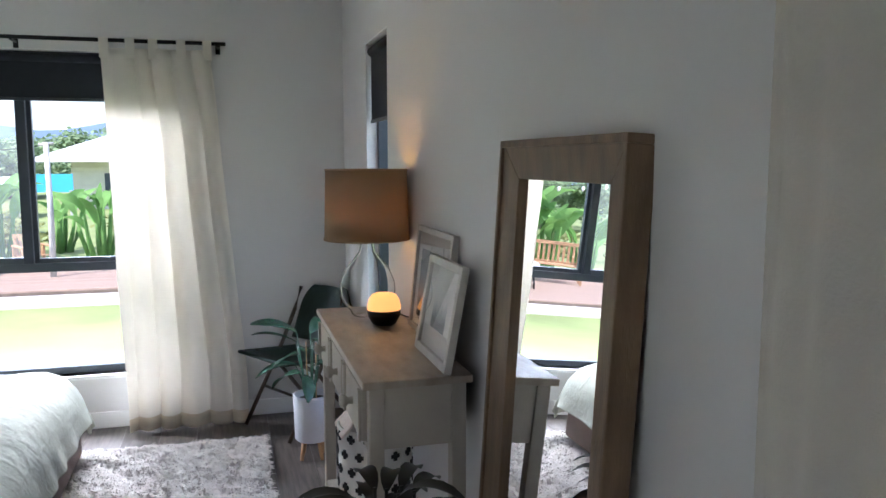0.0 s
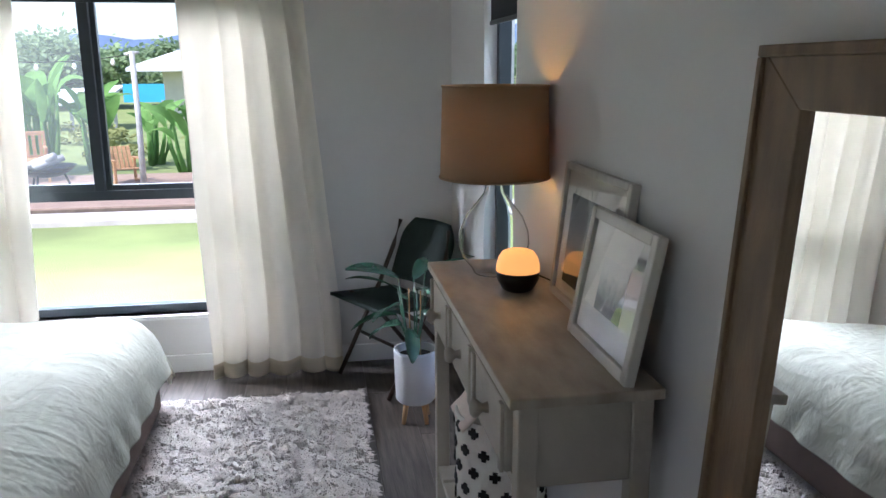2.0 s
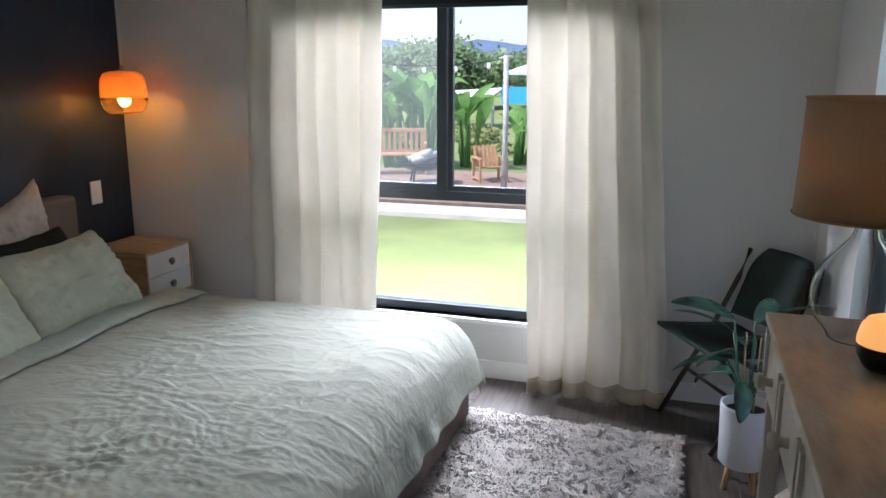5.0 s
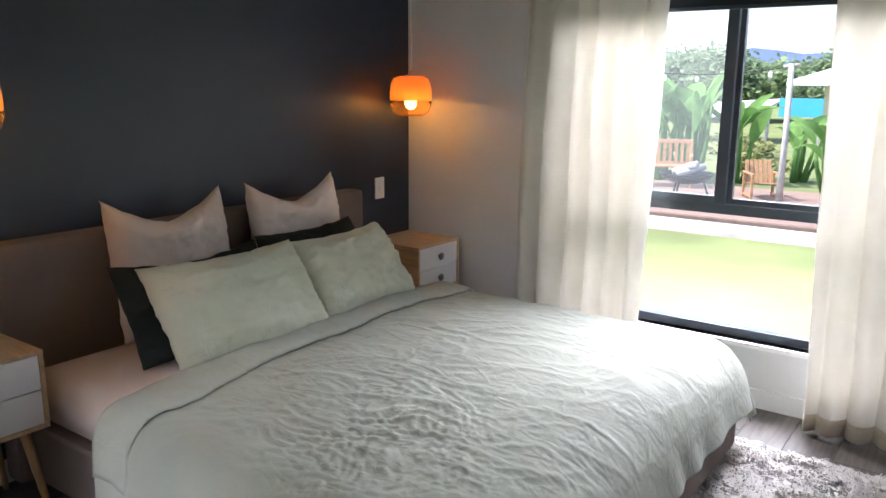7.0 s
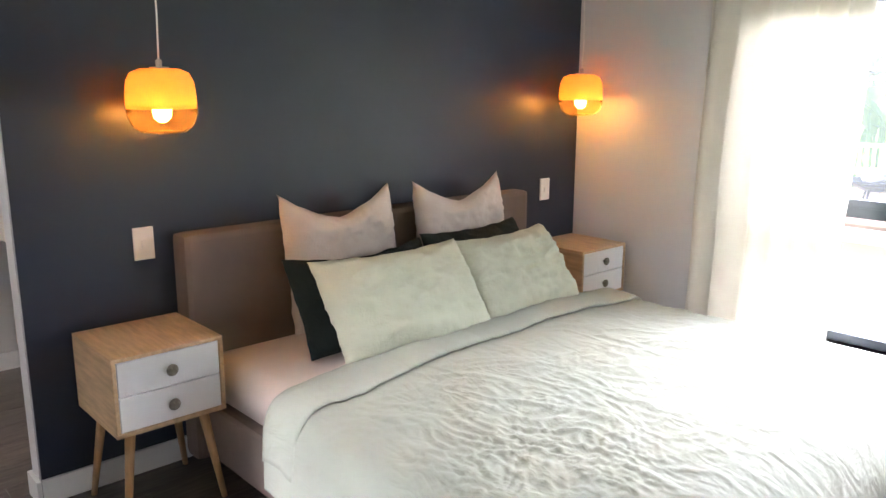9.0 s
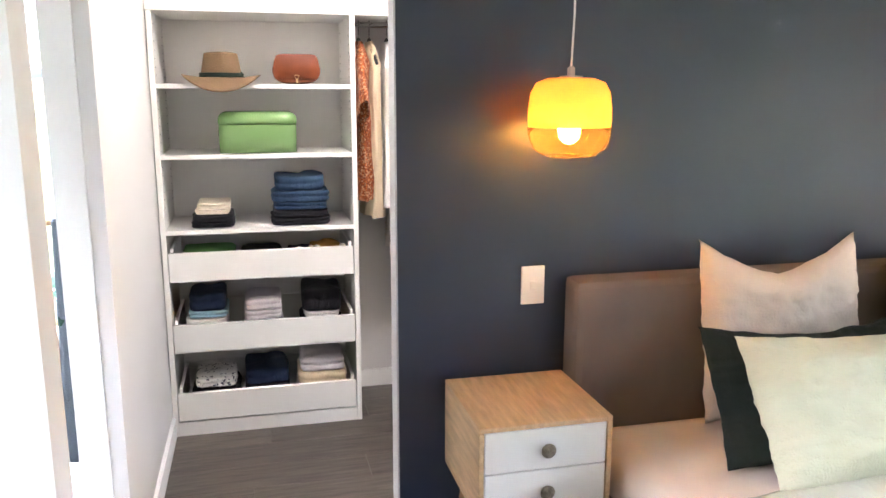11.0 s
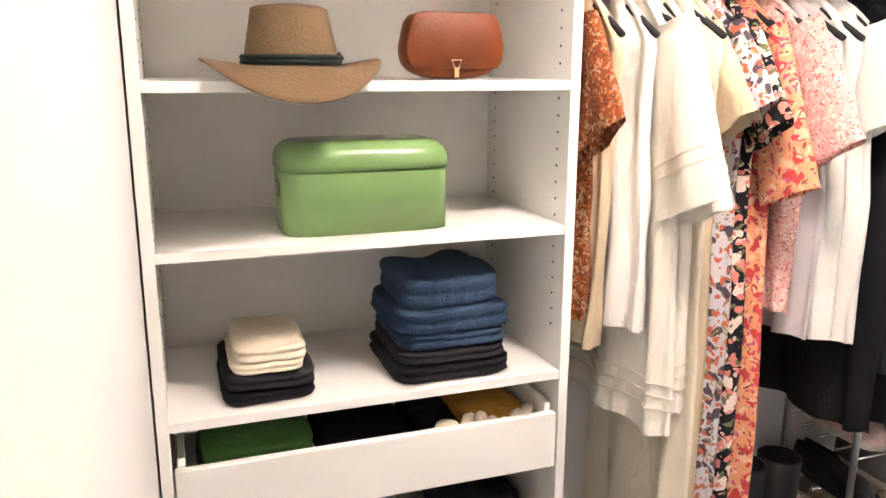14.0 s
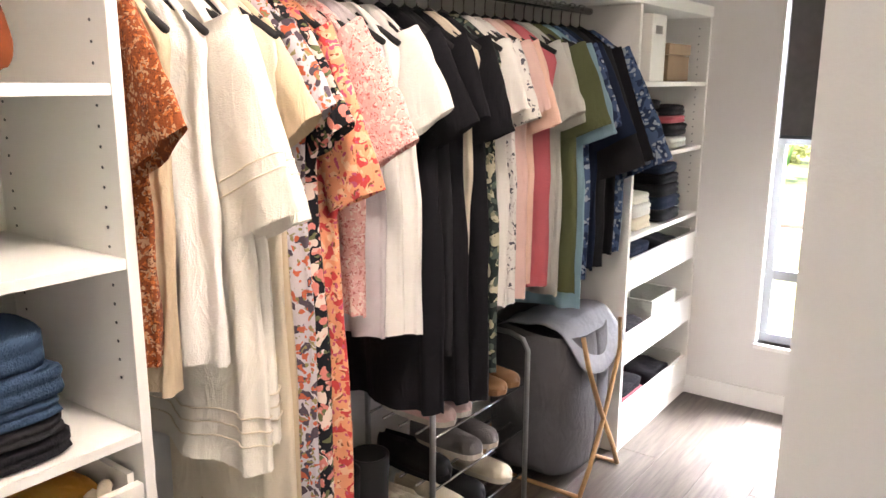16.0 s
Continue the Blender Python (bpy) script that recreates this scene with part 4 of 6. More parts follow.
M_chrome = material("chrome", (0.6, 0.6, 0.6), 0.22, 0.05, 20, metal=1.0)
M_steel = material("grey_steel", (0.33, 0.34, 0.35), 0.35, 0.05, 20, metal=0.8)
M_velvet = material("black_velvet_hanger", (0.008, 0.008, 0.009), 0.8, 0.1)
F = {
    "cream": fabric("cream_cotton", (0.74, 0.66, 0.52)), "white": fabric("white_cotton", (0.82, 0.8, 0.75)), "offwhite": fabric("offwhite_linen", (0.8, 0.76, 0.67)),
    "tan": fabric("tan_knit", (0.58, 0.47, 0.32), bump=0.15, bump_scale=400), "lilac": fabric("pale_lilac", (0.55, 0.51, 0.52)), "black": fabric("black_cotton", (0.01, 0.01, 0.013)),
    "charcoal": fabric("charcoal_cotton", (0.02, 0.02, 0.023)), "blush": fabric("blush_pink", (0.72, 0.5, 0.45)), "peach": fabric("peach", (0.75, 0.5, 0.4)), "rose": fabric("rose_red", (0.48, 0.12, 0.14)),
    "sagegrey": fabric("sage_grey", (0.45, 0.46, 0.42)), "olive": fabric("olive_green", (0.1, 0.115, 0.055)), "sky": fabric("light_blue", (0.22, 0.36, 0.43)), "denim": fabric("blue_denim", (0.012, 0.028, 0.06), second=(0.04, 0.075, 0.13), bump=0.5, bump_scale=300),
    "navy": fabric("navy_cotton", (0.012, 0.02, 0.045)), "mustard": fabric("mustard_cotton", (0.5, 0.25, 0.04)), "green": fabric("bright_green", (0.1, 0.25, 0.06)), "grey": fabric("mid_grey", (0.2, 0.19, 0.19)),
    "rust": floral("rust_floral", (0.2, 0.05, 0.015), [(0.42, 0.24, 0.14), (0.42, 0.12, 0.03), (0.08, 0.02, 0.01)], 60, 0.4),
    "greyfl": floral("grey_floral", (0.5, 0.47, 0.5), [(0.08, 0.06, 0.08), (0.5, 0.12, 0.06), (0.25, 0.22, 0.1)], 34, 0.42),
    "blackfl": floral("black_floral", (0.012, 0.012, 0.016), [(0.72, 0.6, 0.52), (0.65, 0.22, 0.18), (0.14, 0.15, 0.07), (0.7, 0.4, 0.34)], 26, 0.42),
    "orange": floral("orange_floral", (0.72, 0.31, 0.17), [(0.55, 0.06, 0.06), (0.75, 0.45, 0.28), (0.5, 0.09, 0.16), (0.22, 0.08, 0.04)], 30, 0.42),
    "paisley": floral("pink_paisley", (0.72, 0.42, 0.38), [(0.78, 0.62, 0.55), (0.5, 0.16, 0.15), (0.7, 0.36, 0.33)], 60, 0.4),
    "darkfl": floral("dark_green_floral", (0.02, 0.03, 0.028), [(0.6, 0.56, 0.4), (0.09, 0.12, 0.1), (0.3, 0.3, 0.2)], 20, 0.45),
    "whitefl": floral("white_print", (0.72, 0.7, 0.66), [(0.1, 0.1, 0.12), (0.5, 0.45, 0.42)], 40, 0.3),
    "bluefl": floral("blue_print", (0.06, 0.1, 0.19), [(0.02, 0.035, 0.08), (0.3, 0.35, 0.42)], 30, 0.45),
}
RAILX, RAILZ = -1.266, 1.68
rail = thing("wardrobe_rail", (RAILX, 0, RAILZ), "chrome hanging rail between two shelving units", "rail")
tube("bar", [(0, -2.774, 0), (0, -0.746, 0)], 0.0125, M_chrome, rail, 14)
for y in (-2.772, -0.748):
    tube("end_socket", [(0, y - 0.002, 0), (0, y + 0.002, 0)], 0.024, M_chrome, rail, 14)
structure(box("top_shelf", (WX, -3.558, 1.70), (-1.065, -0.001, 1.745), M_melamine, None, 0.002), "long white shelf above the hanging rail", "shelf")


def garment(y, cloth, length, label, sleeve=0.0, sleeve_w=0.07, flare=1.0, thick=0.025, half=0.2, kind="garment", seed=0.0, sleeve_len=0.0, lace=False, belt=False):
    """One garment on a black hanger: closed, softly folded body, and sleeves that fall from its shoulders."""
    g = thing(kind, (RAILX, y, RAILZ), label, kind, "clothes on the rail", rz=2.5 * nz(seed, 3.3) * 2)
    bm = bmesh.new()
    add_tube(bm, [(-half, 0, -0.165), (-half * 0.5, 0, -0.112), (0, 0, -0.062), (half * 0.5, 0, -0.112), (half, 0, -0.165)], [0.007, 0.009, 0.009, 0.009, 0.007], 7)
    from_bm("hanger", bm, M_velvet, g, True)
    tube("hook", [(0, 0, -0.062), (0, 0, -0.02), (0.012, 0, 0.0), (0.016, 0, 0.012), (0.009, 0, 0.0165), (0, 0, 0.0168), (-0.012, 0, 0.012)], 0.0022, M_chrome, g, 6)
    top = RAILZ
    ztop, zbot = -0.07, length - top
    n, rows = 60, 34
    vs, fs = [], []
    for j in range(rows + 1):
        v = j / rows
        if v < 0.16:
            k = v / 0.16
            w = half * (0.28 + 0.74 * k ** 0.8)
            z = ztop - 0.11 * k
            t = thick * (0.5 + 0.5 * k)
        else:
            k = (v - 0.16) / 0.84
            w = half * (1.02 - 0.1 * math.sin(min(1, k * 2) * math.pi) * 0.8) * (1 + (flare - 1) * k)
            z = ztop - 0.11 + (zbot - ztop + 0.11) * k
            t = thick * (1 + 0.35 * k)
        for i in range(n):
            a = i / n * math.tau
            fold = 1 + (0.25 + 0.3 * k) * math.sin(a * 8 + seed * 7 + 2.0 * nz(v * 2, seed)) + 0.2 * k * math.sin(a * 15 + seed) + 0.3 * nz(math.cos(a) * 2, v * 5, seed)
            x = math.copysign(abs(math.cos(a)) ** 0.75, math.cos(a)) * w * (1 + 0.035 * nz(v * 5, a, seed + 2))
            yy = math.sin(a) * t * fold
            vs.append((x, yy, z + (0.012 * nz(a, 0, seed) if j == rows else 0)))
    for j in range(rows):
        for i in range(n):
            fs.append((j * n + i, j * n + (i + 1) % n, (j + 1) * n + (i + 1) % n, (j + 1) * n + i))
    fs.append(tuple(range(n)))
    mesh_object("body", vs, fs, cloth, g, True)
    trims = bmesh.new()
    if lace:
        for j in (rows - 4, rows - 3, rows - 2):
            add_tube(trims, [(x * 1.012, yy * 1.1, z) for x, yy, z in vs[j * n:(j + 1) * n]], 0.0018, 5, True)
    if sleeve_len:
        for s in (1, -1):
            vs, fs = [], []
            m, rr = 26, 14
            ang = radians((34 if sleeve_len < 0.3 and y < -1.9 else 22) + 8 * nz(seed, 6.6)) * (1 if s > 0 else 0.45)
            ax, az = math.sin(ang) * s, -math.cos(ang)
            ux, uz = math.cos(ang) * s, math.sin(ang)
            sx, sz = s * half * 0.7, ztop - 0.085
            for j in range(rr + 1):
                v = j / rr
                w = sleeve_w * (0.72 + (0.2 + 0.25 * sleeve) * v)
                cx, cz = sx + ax * sleeve_len * v - ux * w * 0.35 * v, sz + az * sleeve_len * v - uz * w * 0.35 * v
                t = thick * (0.9 - 0.1 * v)
                for i in range(m):
                    a = i / m * math.tau
                    c, q = math.cos(a), math.sin(a)
                    ripple = 1 + 0.3 * nz(c * 2, v * 3, seed + 5) + 0.22 * v * math.sin(a * 5 + seed * 3) + 0.15 * nz(a * 2, v * 6, seed)
                    out = w * (1 + 0.07 * nz(c, v * 5, seed + 8))
                    vs.append((cx + ux * c * out, q * t * ripple - 0.01, cz + uz * c * out + 0.006 * nz(a, v * 2, seed)))
            for j in range(rr):
                for i in range(m):
                    fs.append((j * m + i, j * m + (i + 1) % m, (j + 1) * m + (i + 1) % m, (j + 1) * m + i))
            fs.append(tuple(range(m)))
            mesh_object("sleeve", vs, fs, cloth, g, True)
            if lace:
                for j in (rr - 4, rr - 3):
                    add_tube(trims, [(x, (yy + 0.01) * 1.12 - 0.01, z) for x, yy, z in vs[j * m:(j + 1) * m]], 0.0018, 5, True)
    if belt:
        r = random.Random(3)
        for k in range(9):
            x0, y0, z0 = half * 0.75 + r.uniform(-0.05, 0.03), -thick - 0.004 - r.uniform(0, 0.008), -0.55 - r.uniform(0, 0.04)
            drop = r.uniform(0.25, 0.5)
            add_tube(trims, [(x0, y0, z0), (x0 + 0.008, y0 - 0.004, z0 - drop * 0.5), (x0 + 0.002, y0, z0 - drop)], 0.003, 5)
    if lace or belt:
        tagged(from_bm("tassels" if belt else "lace_band", trims, F["cream"], g, True), "cream tassel cords" if belt else "open-work lace bands", kind="stuff")
    else:
        trims.free()
    return g


ROW = [
    # y, cloth, lower edge, sleeve length, sleeve width, flare, kind, label
    (-2.69, "tan", 0.88, 0.0, 0.07, 0.7, "dress", "slim tan knitted top on a black hanger"),
    (-2.735, "rust", 0.95, 0.21, 0.085, 0.85, "blouse", "rust floral blouse with puffed sleeves"),
    (-2.615, "white", 0.93, 0.0, 0.08, 1.0, "blouse", "soft white cotton blouse"),
    (-2.56, "offwhite", 0.70, 0.36, 0.1, 1.15, "tunic", "off-white linen tunic with wide lace-trimmed sleeves"),
    (-2.515, "offwhite", 0.74, 0.40, 0.095, 1.12, "tunic", "off-white cotton tunic with a banded hem"),
    (-2.475, "cream", 0.14, 0.0, 0.06, 1.0, "dress", "long cream pleated dress"),
    (-2.445, "tan", 0.22, 0.22, 0.06, 0.95, "dress", "long beige dress with a tasselled belt"),
    (-2.405, "greyfl", 0.46, 0.18, 0.06, 0.95, "dress", "grey floral wrap dress"),
    (-2.36, "blackfl", 0.30, 0.2, 0.065, 1.0, "dress", "black dress printed with pink flowers"),
    (-2.305, "orange", 0.15, 0.32, 0.085, 1.1, "dress", "orange floral maxi dress"),
    (-2.235, "paisley", 0.92, 0.27, 0.1, 0.9, "blouse", "pink paisley blouse with wide sleeves"),
    (-2.17, "lilac", 0.86, 0.0, 0.07, 0.95, "cardigan", "pale lilac-grey cardigan"),
    (-2.10, "white", 0.85, 0.0, 0.07, 1.0, "blouse", "white cotton blouse"),
    (-2.035, "white", 0.84, 0.21, 0.105, 1.0, "t_shirt", "plain white t-shirt"),
    (-1.95, "black", 0.60, 0.24, 0.1, 1.05, "t_shirt", "plain black t-shirt"),
    (-1.90, "charcoal", 0.74, 0.0, 0.08, 1.0, "dress", "charcoal jersey dress"),
    (-1.85, "black", 0.58, 0.2, 0.1, 1.1, "dress", "black cotton dress"),
    (-1.80, "cream", 0.88, 0.0, 0.07, 0.8, "top", "narrow beige top"),
    (-1.75, "black", 0.56, 0.24, 0.1, 1.05, "dress", "black short-sleeved dress"),
    (-1.69, "darkfl", 0.62, 0.0, 0.09, 1.0, "dress", "dark green dress with cream flowers"),
    (-1.635, "white", 0.80, 0.2, 0.085, 0.95, "blouse", "ivory short-sleeved blouse"),
    (-1.585, "whitefl", 0.80, 0.22, 0.085, 0.95, "blouse", "white blouse with a small dark print"),
    (-1.53, "blush", 0.80, 0.2, 0.09, 0.95, "top", "blush pink top"),
    (-1.475, "peach", 0.84, 0.24, 0.1, 0.95, "top", "peach short-sleeved top"),
    (-1.42, "rose", 0.82, 0.0, 0.09, 0.95, "top", "rose red top"),
    (-1.365, "sagegrey", 0.82, 0.22, 0.095, 0.95, "shirt", "pale sage-grey shirt"),
    (-1.31, "sagegrey", 0.78, 0.25, 0.095, 0.95, "shirt", "grey marl shirt"),
    (-1.25, "olive", 0.76, 0.26, 0.105, 1.0, "shirt", "olive green short-sleeved shirt"),
    (-1.19, "sky", 0.70, 0.28, 0.1, 1.0, "shirt", "light blue washed shirt"),
    (-1.13, "bluefl", 0.78, 0.28, 0.105, 1.0, "shirt", "blue patterned shirt"),
    (-1.07, "navy", 0.80, 0.3, 0.1, 1.0, "shirt", "navy shirt"),
    (-1.0, "charcoal", 0.80, 0.42, 0.09, 1.0, "jacket", "charcoal jacket"),
    (-0.93, "black", 0.82, 0.45, 0.09, 1.0, "jacket", "black jacket"),
    (-0.86, "bluefl", 0.84, 0.4, 0.09, 0.95, "shirt", "dark patterned shirt"),
]
for k, (y, c, z, sl, sw, flr, kd, lab) in enumerate(ROW):
    lab = lab if "hanger" in lab else lab + (" on a black hanger" if len(lab.split()) < 8 else "")
    vary = nz(k * 0.77, 4.2)
    garment(y, F[c], z + 0.03 * nz(k * 1.9, 8.1), lab, 0.6 + 0.8 * vary if sl else 0, sw * (1 + 0.2 * vary), flr, seed=k * 1.37 + 0.5, sleeve_len=sl * (1 + 0.25 * nz(k * 2.3, 1.1)), kind=kd, half=0.195 + 0.025 * vary, lace=kd == "tunic", belt="belt" in lab)


# unseen ceiling light, assumed from highlights and added to brighten the robe
cl = thing("added_ceiling_light", (-0.42, -2.75, CH), "unseen round white LED ceiling light, added to brighten the robe", "ceiling light")
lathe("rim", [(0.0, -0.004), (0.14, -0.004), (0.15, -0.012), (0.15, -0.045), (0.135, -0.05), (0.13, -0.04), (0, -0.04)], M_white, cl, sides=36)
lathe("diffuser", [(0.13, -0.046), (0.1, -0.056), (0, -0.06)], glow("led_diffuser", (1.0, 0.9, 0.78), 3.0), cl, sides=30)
robe_fill = bpy.data.lights.new("robe_fill_light", "AREA")
robe_fill.shape, robe_fill.size, robe_fill.energy, robe_fill.color = "DISK", 0.26, 3.8, (1.0, 0.9, 0.78)
new("robe_fill_light", robe_fill).matrix_world = pose(-0.42, -2.75, CH - 0.064)


# -- shelving units
def unit(y0, label):
    """White shelving: two sides, back, plinth, three shelves and three pull-out trays; y0 is its south side."""
    W = 0.78
    e = thing("shelving_unit", (WX, y0, 0), label, "shelving unit", "white shelving units")
    D = 0.40
    for y in (0.0, W - 0.02):
        bm = bmesh.new()
        add_box(bm, (0, y, 0), (D, y + 0.02, 1.699), 0.0015)
        from_bm("side", bm, M_melamine, e)
    box("back", (0.001, 0.02, 0.0), (0.008, W - 0.02, 1.699), M_melamine, e)
    box("plinth", (D - 0.02, 0.02, 0.0), (D - 0.004, W - 0.02, 0.058), M_melamine, e)
    box("floor_board", (0.008, 0.02, 0.04), (D - 0.02, W - 0.02, 0.056), M_melamine, e)
    for z in (1.432, 1.160, 0.863):
        box("shelf", (0.008, 0.02, z - 0.018), (D - 0.003, W - 0.02, z), M_melamine, e, 0.0015)
    for z in (0.655, 0.358, 0.066):
        box("tray_front", (D - 0.018, 0.024, z), (D, W - 0.024, z + 0.118), M_melamine, e, 0.0015)
        boxes("tray", [((0.03, 0.03, z + 0.008), (D - 0.018, W - 0.03, z + 0.018)), ((0.03, 0.03, z + 0.018), (D - 0.018, 0.042, z + 0.135)), ((0.03, W - 0.042, z + 0.018), (D - 0.018, W - 0.03, z + 0.135)), ((0.03, 0.042, z + 0.018), (0.04, W - 0.042, z + 0.135))], M_melamine, e)
    bm = bmesh.new()
    for zz in [0.95 + 0.032 * k for k in range(23)]:
        for xx in (0.05, D - 0.045):
            for yy, s in ((0.0205, 1), (W - 0.0205, -1)):
                add_tube(bm, [(xx, yy - 0.0006, zz), (xx, yy + 0.0006, zz)], 0.0028, 6)
    tagged(from_bm("peg_hole", bm, M_alu, e), kind="stuff")
    return e


unit(-3.556, "white shelving unit with three shelves and three pull-out trays")
unit(-0.782, "white shelving unit filled with folded clothes")


def folded(mat, x, y, z, w, d, h, label, seed=0.0, rz=0, name="folded_clothes"):
    """A folded garment: soft slab with rounded folds along its front."""
    bm = bmesh.new()
    n = 40
    levels = [(0.0, 0.90), (0.06, 0.97), (0.22, 1.0), (0.42, 0.985), (0.5, 0.955), (0.58, 0.985), (0.8, 1.0), (0.94, 0.96), (1.0, 0.86), (1.04, 0.55), (1.05, 0.0)]
    rings = []
    for t, r in levels:
        if r == 0:
            rings.append([bm.verts.new((0, 0, h * t))])
            continue
        ring = []
        for i in range(n):
            a = i / n * math.tau
            c, s = math.cos(a), math.sin(a)
            q = (abs(c) ** 7 + abs(s) ** 7) ** (-1 / 7)
            k = 1 + 0.04 * nz(c * 2 + seed, s * 2, t * 2 + seed) + 0.022 * nz(c * 6, s * 6 + seed, t * 5)
            zz = h * t + (0.2 * h * nz(c * 1.5, s * 1.5, seed + 4) if t > 0.1 else 0)
            ring.append(bm.verts.new((c * q * d / 2 * r * k, s * q * w / 2 * r * k, zz)))
        rings.append(ring)
    bm.faces.new(rings[0][::-1])
    for r1, r2 in zip(rings, rings[1:]):
        for i in range(n):
            if len(r2) == 1:
                bm.faces.new((r1[i], r1[(i + 1) % n], r2[0]))
            else:
                bm.faces.new((r1[i], r1[(i + 1) % n], r2[(i + 1) % n], r2[i]))
    ob = from_bm(name, bm, mat, None, True)
    ob.matrix_world = pose(x, y, z, 0, 0, rz)
    return tagged(ob, label, "folded clothes", "folded clothes on the shelves")


def stack(x, y, z, items, grow=1.0):
    for k, (mat, w, d, h, label) in enumerate(items):
        h *= grow
        label = label if len(label.split()) > 3 else label + " on a white shelf"
        folded(F[mat], x + 0.006 * nz(k, x, y), y + 0.008 * nz(k * 3.1, y, 2), z, w, d, h, label, seed=k * 2.1 + y * 5, rz=4 * nz(k * 1.7, y * 3))
        z += h * 1.03


stack(-1.22, -3.005, 0.864, [("black", 0.24, 0.26, 0.034, "folded black jeans"), ("charcoal", 0.225, 0.25, 0.028, "folded charcoal jeans"), ("denim", 0.22, 0.25, 0.03, "folded blue denim jeans"), ("denim", 0.235, 0.25, 0.045, "folded faded blue jeans"), ("denim", 0.2, 0.22, 0.06, "folded dark blue jeans on top")])
stack(-1.22, -3.355, 0.864, [("black", 0.17, 0.24, 0.024, "folded black trousers"), ("charcoal", 0.165, 0.24, 0.028, "folded charcoal trousers"), ("cream", 0.135, 0.22, 0.018, "folded cream top"), ("cream", 0.13, 0.21, 0.026, "folded pale cream knit")])
T1, T2, T3 = 0.674, 0.377, 0.085
stack(-1.23, -3.38, T1, [("grey", 0.22, 0.26, 0.06, "folded grey striped top in the tray"), ("green", 0.21, 0.2, 0.03, "folded green top in the tray")])
stack(-1.26, -3.17, T1, [("black", 0.18, 0.24, 0.07, "folded black scarf in the tray")])
stack(-1.27, -2.99, T1, [("black", 0.14, 0.22, 0.06, "black belt bag in the tray")])
stack(-1.22, -2.90, T1, [("mustard", 0.14, 0.2, 0.09, "rolled mustard scarf in the tray")])
rope = thing("rope_belt", (-1.12, -2.91, T1 + 0.07), "cream rope belt coiled in the tray", "belt")
bm = bmesh.new()
for k in range(2):
    add_tube(bm, [(0.012 * math.cos(t * 0.9 + k * math.pi), -0.075 + 0.15 * t / 20, 0.012 * math.sin(t * 0.9 + k * math.pi) + 0.012 * math.sin(t * 0.4)) for t in range(21)], 0.012, 7)
from_bm("cord", bm, F["cream"], rope, True)
lathe("knot", [(0, -0.03), (0.02, -0.024), (0.031, 0), (0.022, 0.022), (0, 0.03)], F["cream"], rope, (0.01, -0.11, 0.0), 14)
stack(-1.23, -3.40, T2, [("grey", 0.165, 0.25, 0.03, "folded grey top in the tray"), ("lilac", 0.165, 0.25, 0.026, "folded pale grey top"), ("white", 0.16, 0.25, 0.024, "folded white top"), ("sky", 0.16, 0.24, 0.022, "folded pale blue top"), ("navy", 0.15, 0.24, 0.05, "folded navy jumper")], 1.35)
stack(-1.23, -3.175, T2, [("charcoal", 0.165, 0.25, 0.035, "folded dark patterned top"), ("grey", 0.16, 0.25, 0.03, "folded grey top"), ("lilac", 0.155, 0.24, 0.03, "folded mauve-grey top"), ("lilac", 0.15, 0.24, 0.035, "folded pale mauve jumper")], 1.35)
stack(-1.23, -2.93, T2, [("black", 0.18, 0.25, 0.06, "folded black jumper"), ("white", 0.15, 0.24, 0.02, "folded white top"), ("black", 0.165, 0.24, 0.07, "folded black knitwear")], 1.35)
stack(-1.23, -3.38, T3, [("black", 0.2, 0.25, 0.07, "folded black jumper"), ("whitefl", 0.17, 0.22, 0.03, "folded black and white striped top")], 1.35)
stack(-1.23, -3.17, T3, [("black", 0.19, 0.25, 0.07, "folded black trousers"), ("navy", 0.18, 0.24, 0.05, "folded dark navy trousers")], 1.35)
stack(-1.22, -2.935, T3, [("lilac", 0.22, 0.26, 0.05, "folded grey blanket"), ("tan", 0.21, 0.25, 0.05, "folded beige knitwear"), ("lilac", 0.19, 0.24, 0.04, "folded mauve-grey knitwear")], 1.35)

# -- hat
M_felt = fabric("brown_felt", (0.17, 0.11, 0.06), vary=0.1, wrinkle=0.0, bump=0.4, bump_scale=180)
hat = thing("felt_hat", (-1.135, -3.295, 1.434), "brown felt hat with a dark plaited band, resting on the shelf", "hat")


def brim(u, v):
    a = u * math.tau + math.pi
    r = 0.078 + 0.072 * v
    c, s = math.cos(a), math.sin(a)
    return (c * r * 1.12, s * r * 1.0, 0.022 - 0.055 * max(0, c) ** 2 * v ** 1.2 + 0.012 * abs(s) ** 3 * v - 0.01 * max(0, -c) * v)


sheet("brim", 56, 8, brim, M_felt, hat, 0.003)


def crown(u, v):
    a = u * math.tau + math.pi
    c, s = math.cos(a), math.sin(a)
    if v < 0.8:
        k = v / 0.8
        r = 0.08 - 0.017 * k
        z = 0.02 + 0.094 * k
    else:
        k = (v - 0.8) / 0.2
        r = 0.063 * (1 - k)
        z = 0.114 + 0.012 * math.sin(k * 2.2) - 0.03 * k * k
    pinch = 1 - 0.5 * max(0, c) * (v > 0.3) * (v - 0.3) * abs(s)
    return (c * r * 1.1 * pinch, s * r * pinch, z)


sheet("crown", 48, 30, crown, M_felt, hat, 0.002)
bm = bmesh.new()
for k in range(2):
    add_tube(bm, [(math.cos(t * math.tau / 40) * 0.0885, math.sin(t * math.tau / 40) * 0.081, 0.028 + k * 0.008) for t in range(40)], 0.0048, 6, True)
add_lathe(bm, [(0, -0.008), (0.009, 0), (0, 0.012)], (0.03, 0.076, 0.034), 8)
